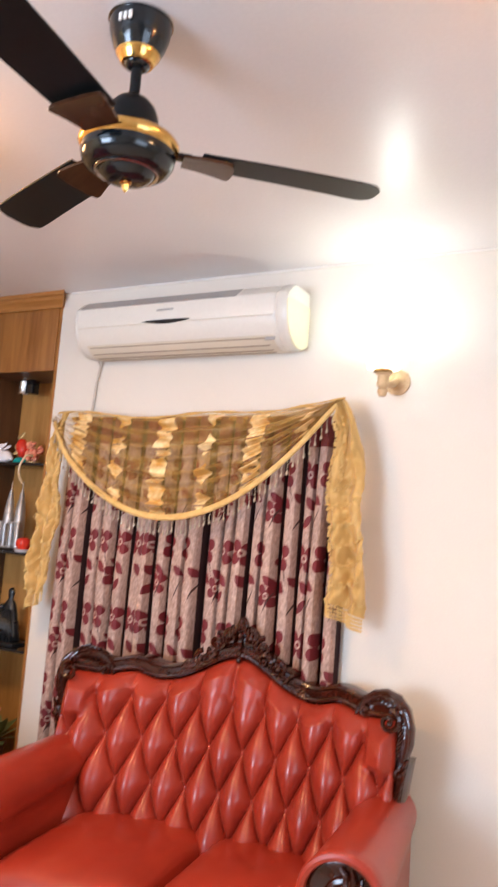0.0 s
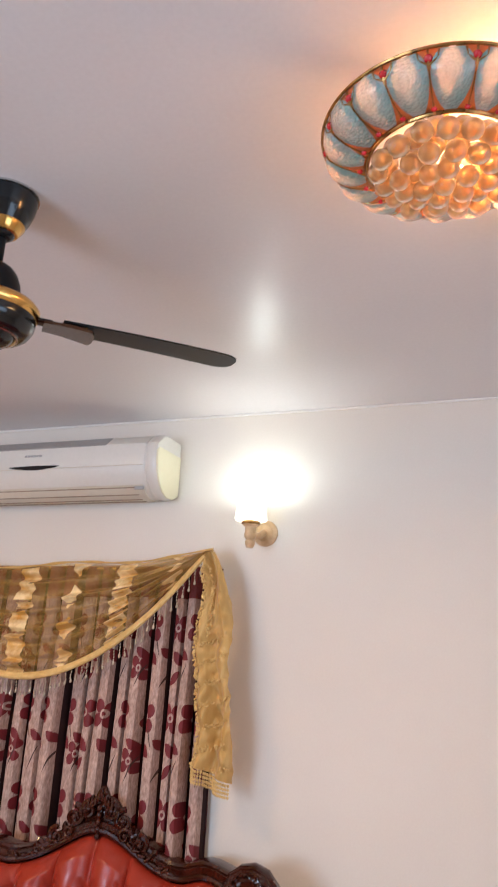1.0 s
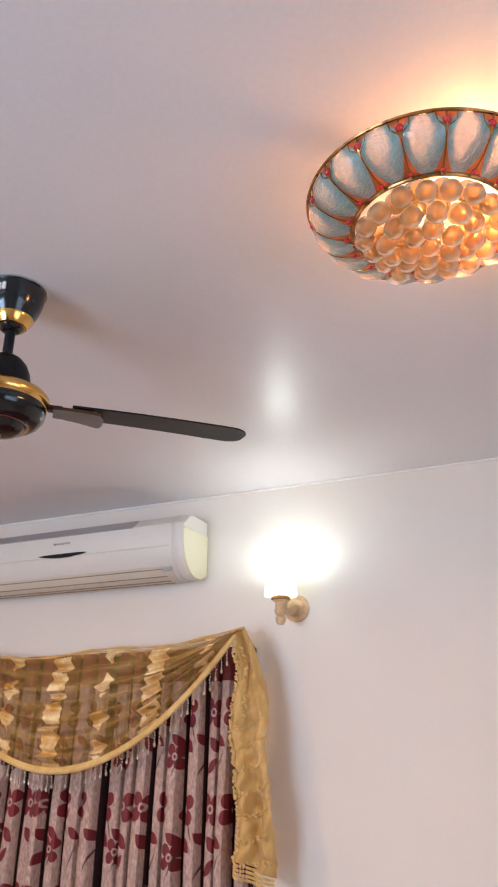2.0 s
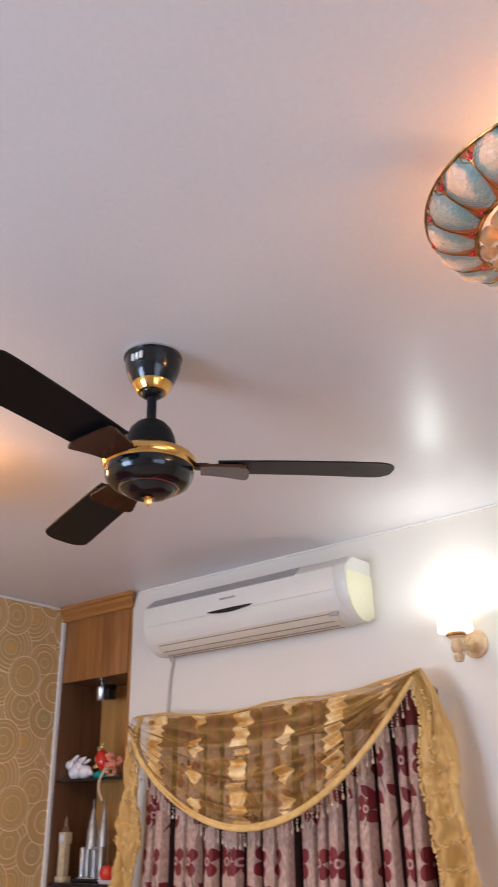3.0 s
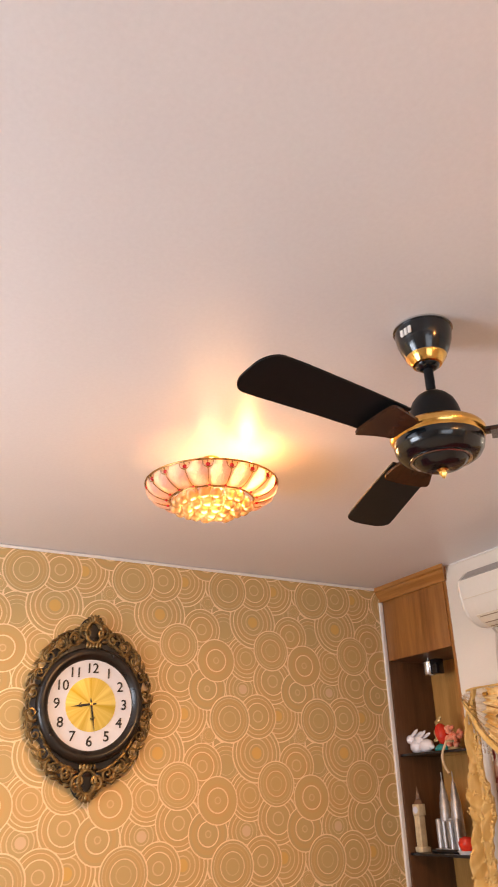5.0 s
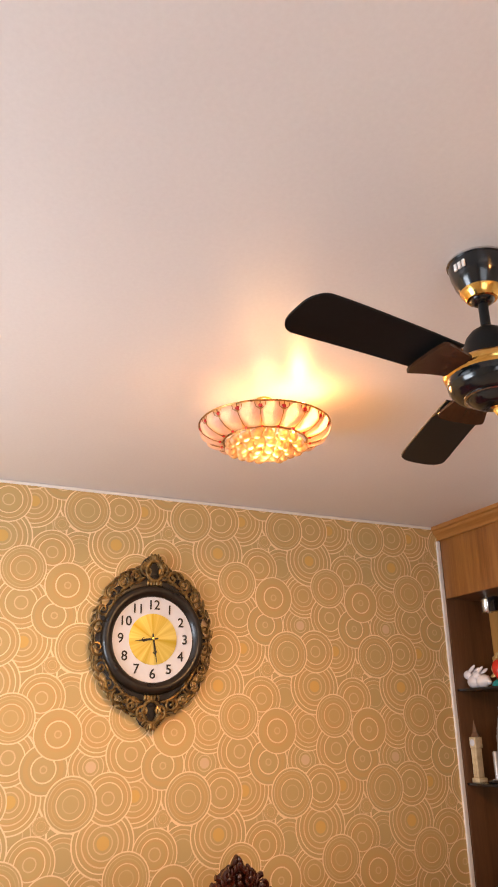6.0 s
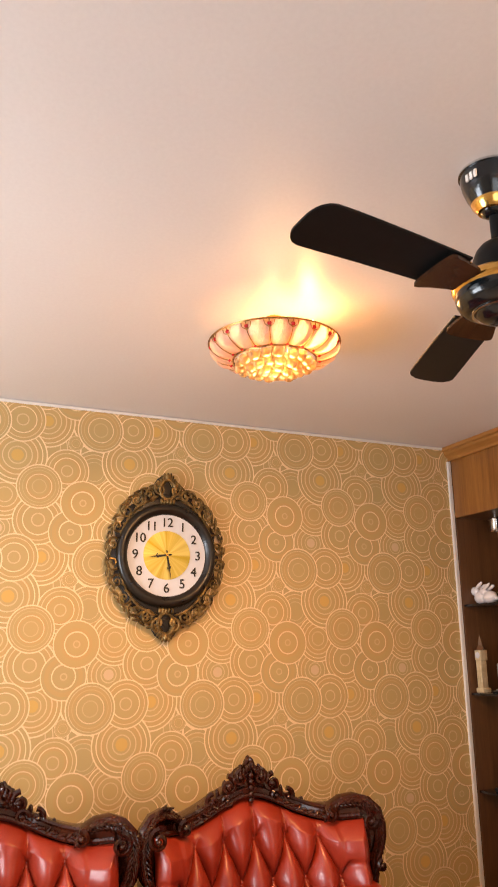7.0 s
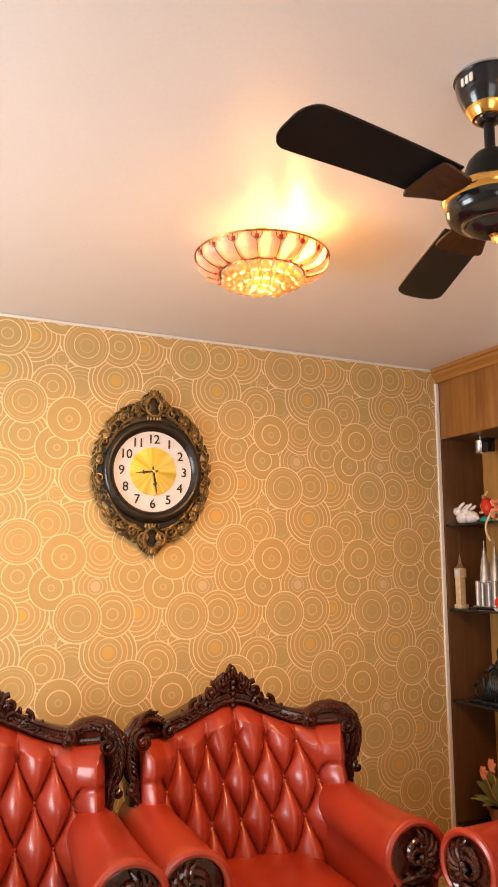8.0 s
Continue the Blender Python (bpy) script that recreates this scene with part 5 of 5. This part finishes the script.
def carved_seat(m, W, cushions, hump, crest, post, name, label, category, group=""):
    """Faces -y; the origin is on the floor below the top rail's middle. The back curves forward into two wings."""
    so = thing(name, m, label, category, group)
    hw = W / 2
    wide = W > 1.2

    def wrap(x):
        return -0.18 * min(1.0, abs(x) / hw) ** 2.2

    def rail(x):
        s = abs(x) / hw
        z = post - 0.090 + (crest - post - 0.035) * math.exp(-(s / hump) ** 2) + 0.030 * max(0.0, (s - 0.62) / 0.38)
        if wide:
            z += 0.030 * math.exp(-((s - 0.60) / 0.10) ** 2)
        return z

    def lean(z):
        return -0.055 - 0.17 * max(0.0, (post - 0.03 - z) / 0.64)
    # tufted back
    a, b = (0.121, 0.134) if not wide else (0.128, 0.140)
    zrow = post - (0.150 if not wide else 0.165)
    inner = hw - 0.048

    def leather_at(u, v):
        x = -inner + 2 * inner * u
        top = rail(x) - 0.026
        z = 0.36 + (top - 0.36) * v
        p, q = x / a + (z - zrow) / (2 * b), x / a - (z - zrow) / (2 * b)
        dia = (abs(math.sin(math.pi * p)) * abs(math.sin(math.pi * q))) ** 0.42
        flute = abs(math.sin(math.pi * x / a)) ** 0.5
        w = min(1.0, max(0.0, (z - zrow + 0.015) / 0.075))
        w = w * w * (3 - 2 * w)
        puff = dia * (1 - w) + (0.22 + 0.78 * flute) * w
        if abs(x) > inner - 0.115 and z > zrow - 0.10:
            du, dv = (abs(x) - inner + 0.115) / 0.115, (z - zrow + 0.10) / (top - zrow + 0.10)
            du, dv = min(1.0, du), min(1.0, max(0.0, dv))
            k = min(1.0, du * 4) ** 2 * (3 - 2 * min(1.0, du * 4)) * min(1.0, dv * 4) ** 2 * (3 - 2 * min(1.0, dv * 4))
            puff = puff * (1 - k) + k * 1.08 * (math.sin(math.pi * (0.14 + 0.62 * du)) * math.sin(math.pi * (0.10 + 0.78 * dv))) ** 0.5
        edge = max(0.0, min(1.0, (inner - abs(x)) / 0.040, (top - z) / 0.055 + 0.02))
        wrinkle = 0.0012 * noise.noise(Vector((x * 38, z * 24, 3.1)))
        return (x, lean(z) + wrap(x) - 0.002 - 0.066 * puff * edge ** 0.5 - 0.018 * edge ** 0.5 + wrinkle, z)
    part("tufted_back", Shape().grid(leather_at, int(W * 230), 180), leather, so, "deep-buttoned leather back", 70)
    bm_ = Shape().blob((0, 0, 0), (0.0075, 0.006, 0.0075), rows=6, cols=10).mesh("button", leather, 180)
    for k in range(5):
        z = zrow - k * b
        off = 0.0 if k % 2 == 0 else 0.5
        for i in range(-8, 9):
            x = (i + off) * a
            if abs(x) < inner - 0.05:
                part("button", bm_, None, so).location = (x, lean(z) + wrap(x) - 0.024, z)

    def board_at(u, v):
        x = -hw + 0.04 + (W - 0.08) * u
        return (x, 0.012 + wrap(x), 0.22 + (rail(x) - 0.22) * v)
    part("back_board", Shape().grid(board_at, 40, 2, thick=(0, -0.03, 0)), mahogany, so)
    # top rail with beads
    xs = [-hw + 0.06 + (W - 0.12) * i / 80 for i in range(81)]
    line = [(x, rail(x)) for x in xs]
    part("top_rail", Shape().band(line, 0.026, -0.085, 0.020, [wrap(x) for x in xs]), mahogany, so, "moulded mahogany top rail")
    part("rail_bead", Shape().tube([(x, -0.090 + wrap(x), z - 0.012) for x, z in line], 0.009, 7), mahogany, so)
    part("rail_bead", Shape().tube([(x, -0.066 + wrap(x), z + 0.022) for x, z in line], 0.010, 7), mahogany, so)
    dy = -0.18
    for s in (-1, 1):
        pst = [(s * (hw - 0.062), 0.32), (s * (hw - 0.056), 0.50), (s * (hw - 0.046), post - 0.40), (s * (hw - 0.034), post - 0.30), (s * (hw - 0.022), post - 0.21)]
        part("post", Shape().band(pst, [0.020, 0.020, 0.022, 0.022, 0.024], -0.085 + dy, 0.015 + dy), mahogany, so, "plain shaped post")
        wing = [(-0.175, -0.062), (-0.150, -0.030), (-0.115, -0.008), (-0.075, 0.0), (-0.038, -0.010), (-0.010, -0.040), (0.004, -0.085), (0.004, -0.130), (-0.008, -0.180), (-0.022, -0.215)]
        tuck = 0.022 if wide else 0.0
        wp = [(s * (hw - tuck + x), post - 0.026 + z) for x, z in wing]
        part("wing", Shape().band(wp, [0.010, 0.016, 0.019, 0.021, 0.022, 0.023, 0.022, 0.021, 0.018, 0.012], -0.095, -0.055, [wrap(x) for x, z in wp]), mahogany, so, "rounded carved wing")
        def wing_fill(u, v, wp=wp, s=s):
            k = min(int(u * (len(wp) - 1)), len(wp) - 2)
            w = u * (len(wp) - 1) - k
            x, z = (wp[k][c] * (1 - w) + wp[k + 1][c] * w for c in (0, 1))
            x, z = x * (1 - v) + s * (hw - 0.10) * v, z * (1 - v) + (post - 0.24) * v
            return (x, wrap(x) - 0.070 - 0.006 * math.sin(math.pi * v), z)
        part("wing_panel", Shape().grid(wing_fill, 27, 6, thick=(0, 0.03, 0)), mahogany, so)
        vol, rr = Shape(), random.Random(21 + s)
        for k in range(len(wp) * 3 - 3):
            i, w = divmod(k, 3)
            x, z = (wp[i][c] * (1 - w / 3) + wp[i + 1][c] * w / 3 for c in (0, 1))
            dx, dz = wp[i + 1][0] - wp[i][0], wp[i + 1][1] - wp[i][1]
            t = math.atan2(dz, dx)
            vol.blob((x, -0.096 + wrap(x), z), (0.026, 0.008, 0.0065), t + 0.35 * s, rows=4, cols=7)
            vol.blob((x - 0.021 * math.sin(t) * s * -1, -0.088 + wrap(x), z - 0.021 * math.cos(t) * 1), (0.020, 0.009, 0.006), t - 0.5 * s, rows=4, cols=7)
        vol.spiral(s * (hw - 0.170), post - 0.080, -0.088 + dy * 0.55, 0.026, 1.2, 0.012, start=math.pi / 2, hand=-s, lift=0.010)
        vol.spiral(s * (hw - tuck - 0.006), post - 0.250, -0.092 + dy, 0.020, 1.2, 0.010, start=math.pi / 2, hand=s, lift=0.008)
        vol.spiral(s * (hw - tuck - 0.050), post - 0.090, -0.096 + dy, 0.036, 1.4, 0.011, start=math.pi / 2, hand=-s, lift=0.012)
        for k in range(7):
            vol.blob((s * (hw - 0.042 + 0.004 * k), -0.092 + dy, post - 0.36 + k * 0.024), (0.022, 0.008, 0.007), s * 1.1, rows=4, cols=7)
        part("wing_carving", vol, mahogany, so, "carved leaf ribs and scrolls")
    # crest
    cr, rr = Shape(), random.Random(31)
    zc = rail(0)
    rise = crest - zc - 0.006
    cr.blob((0, -0.045, zc + rise * 0.25), (0.075, 0.034, rise * 0.55), rows=8, cols=12)
    cr.blob((0, -0.060, crest - 0.016), (0.012, 0.014, 0.018), rows=6)
    for s in (-1, 1):
        cr.spiral(s * 0.038, zc + rise * 0.42, -0.085, 0.028, 1.2, 0.011, start=math.pi / 2, hand=-s, lift=0.010)
        cr.spiral(s * 0.092, zc + 0.026, -0.085, 0.034, 1.3, 0.012, start=math.pi / 2, hand=s, lift=0.012)
        cr.spiral(s * 0.150, rail(0.15) + 0.020, -0.085, 0.030, 1.3, 0.011, start=math.pi / 2, hand=-s, lift=0.010)
        cr.spiral(s * 0.215, rail(0.215) + 0.012, -0.085, 0.022, 1.3, 0.010, start=math.pi / 2, hand=s, lift=0.008)
        cr.spiral(s * 0.100, zc - 0.022, -0.096, 0.026, 1.2, 0.009, start=0, hand=s, lift=0.008)
        for k in range(8):
            q = k / 7
            cr.blob((s * (0.012 + 0.205 * q), -0.068 - 0.012 * rr.random(), crest - 0.024 - (rise - 0.006) * q ** 0.85 + (rail(0.205 * q + 0.012) - zc)), (0.024, 0.014, 0.011), s * (2.0 - 0.9 * q))
            cr.blob((s * (0.006 + 0.085 * q), -0.092, zc + rise * 0.75 - rise * 0.6 * q), (0.018, 0.010, 0.008), s * (1.9 - 0.9 * q))
            x = s * (0.12 + 0.022 * k)
            cr.blob((x, -0.092 + wrap(x), rail(x) - 0.002), (0.018, 0.008, 0.007), s * rr.uniform(-0.6, 0.8))
    for k in range(5):
        cr.blob((0, -0.094, zc - 0.03 + k * 0.022), (0.010, 0.010, 0.012))
    part("crest", cr, mahogany, so, "carved floral crest")
    # arms
    for s in (-1, 1):
        xc = s * (hw - 0.080)

        def arm(u, v, s=s, xc=xc):
            y = -0.16 - 0.62 * u
            r = 0.092 + 0.022 * u
            cz = 0.605 + 0.03 * (1 - u) ** 2
            if u > 0.94:
                r *= 1 - 0.9 * (u - 0.94)
            if v < 0.2:
                k = v / 0.2
                return (xc + s * 0.078, y, 0.12 + k * (cz - 0.06 - 0.12))
            if v > 0.8:
                k = (v - 0.8) / 0.2
                return (xc - s * (0.088 - 0.01 * k), y, cz - 0.06 - k * (cz - 0.18))
            t = radians(-36 + (v - 0.2) / 0.6 * 252)
            return (xc + s * r * math.cos(t), y, cz + r * math.sin(t) * 0.95)
        part("arm", Shape().grid(arm, 30, 44), leather, so, "rolled leather arm", 60)
        part("arm_piping", Shape().tube([(xc + s * 0.104 * math.cos(radians(t)), -0.778, 0.605 + 0.100 * math.sin(radians(t))) for t in range(-50, 231, 10)], 0.013, 8), leather, so)
        cv = Shape()
        cv.box(xc - 0.080, xc + 0.070, -0.772, -0.745, 0.12, 0.56, 0.012)
        cv.lathe([(0.0, -0.772), (0.080, -0.772), (0.096, -0.766), (0.098, -0.750)], (xc, 0, 0.605), 32, "y")
        cv.spiral(xc + s * 0.004, 0.604, -0.778, 0.078, 1.25, 0.016, start=math.pi * 1.35, hand=s, lift=0.012, sides=8, steps=40)
        cv.spiral(xc - s * 0.006, 0.596, -0.784, 0.050, 1.2, 0.012, start=math.pi * 1.2, hand=s, lift=0.012, sides=8, steps=30)
        rr = random.Random(7 + s)
        for k in range(7):
            t = math.pi / 2 - s * (math.pi * 0.15 + k * 0.36)
            q = [(xc + (0.018 + 0.066 * w) * math.cos(t + s * 0.5 * w * w), -0.786 - 0.006 * math.sin(math.pi * w), 0.600 + (0.018 + 0.066 * w) * math.sin(t + s * 0.5 * w * w)) for w in (0, 0.25, 0.5, 0.75, 1.0)]
            cv.tube(q, [0.004, 0.008, 0.010, 0.008, 0.004], 6)
        for k in range(9):
            z = 0.53 - k * 0.042
            q = [(xc - s * (0.060 - 0.110 * w) , -0.778 - 0.010 * math.sin(math.pi * w), z + 0.050 * w - 0.030 * w * w) for w in (0, 0.25, 0.5, 0.75, 1.0)]
            cv.tube(q, [0.006, 0.012, 0.014, 0.011, 0.005], 6)
        cv.spiral(xc + s * 0.036, 0.430, -0.782, 0.044, 1.3, 0.014, start=math.pi / 2, hand=-s, lift=0.012)
        part("arm_front", cv, mahogany, so, "carved leaf scroll arm front")
    # seat and base
    sw_, x0 = (W - 0.30) / cushions, -(W - 0.30) / 2
    for i in range(cushions):
        cx = x0 + sw_ * (i + 0.5)

        def seat_at(u, v, cx=cx):
            x = (u - 0.5) * 2
            y = (v - 0.5) * 2
            k = (1 - abs(x) ** 6) * (1 - abs(y) ** 6)
            return (cx + x * sw_ * 0.497, -0.47 + y * 0.335, 0.33 + 0.145 * max(0.0, k) ** 0.28 + 0.014 * math.cos(x * 1.5) * math.cos(y * 1.5) + 0.002 * noise.noise(Vector((x * 4, y * 4, cx * 7))))
        part("seat_cushion", Shape().grid(seat_at, 36, 36, thick=(0, 0, -0.06)), leather, so, "padded leather seat", 60)
    part("seat_base", Shape().box(-hw + 0.06, hw - 0.06, -0.76, -0.12, 0.12, 0.30, 0.015), leather, so)
    ap_ = Shape().box(-hw + 0.05, hw - 0.05, -0.790, -0.755, 0.08, 0.19, 0.012)
    for k in range(int(W / 0.09)):
        ap_.blob((-hw + 0.1 + k * 0.09, -0.795, 0.14), (0.040, 0.010, 0.016), 0.5 if k % 2 else -0.5)
    part("apron", ap_, mahogany, so)
    for x, y in ((-hw + 0.08, -0.74), (hw - 0.08, -0.74), (-hw + 0.08, -0.17), (hw - 0.08, -0.17)):
        part("foot", Shape().lathe([(0.030, 0.0), (0.040, 0.02), (0.026, 0.05), (0.042, 0.09), (0.042, 0.13)], (x, y, 0), 18), mahogany, so)
    return so


carved_seat(pose(1.71, -0.10, F, 0, 0, 7.5), 1.335, 2, 0.26, 1.185, 1.030, "loveseat", "oxblood deep-buttoned leather loveseat with a carved mahogany frame", "sofa")
chair = carved_seat(pose(0.28, -1.365, F, 0, 0, 87), 0.91, 1, 0.40, 1.140, 1.007, "armchair", "oxblood deep-buttoned leather armchair with a carved mahogany frame", "armchair", "carved armchairs")
copy_thing(chair, pose(0.24, -2.305, F, 0, 0, 87))

# floor tiles, laid on their bed
tile_mesh = Shape().box(-0.298, 0.298, -0.298, 0.298, -0.004, 0.0, 0.0015, 1).mesh("tile", floor_tile, 0)
fl_ob = bpy.data.objects["floor"]
for i in range(9):
    for j in range(8):
        x, y = 0.30 + 0.6 * i, -0.30 - 0.6 * j
        if x < X1 + 0.3 and y > Y1 - 0.3:
            part("tile", tile_mesh, None, fl_ob).location = (x, y, F)
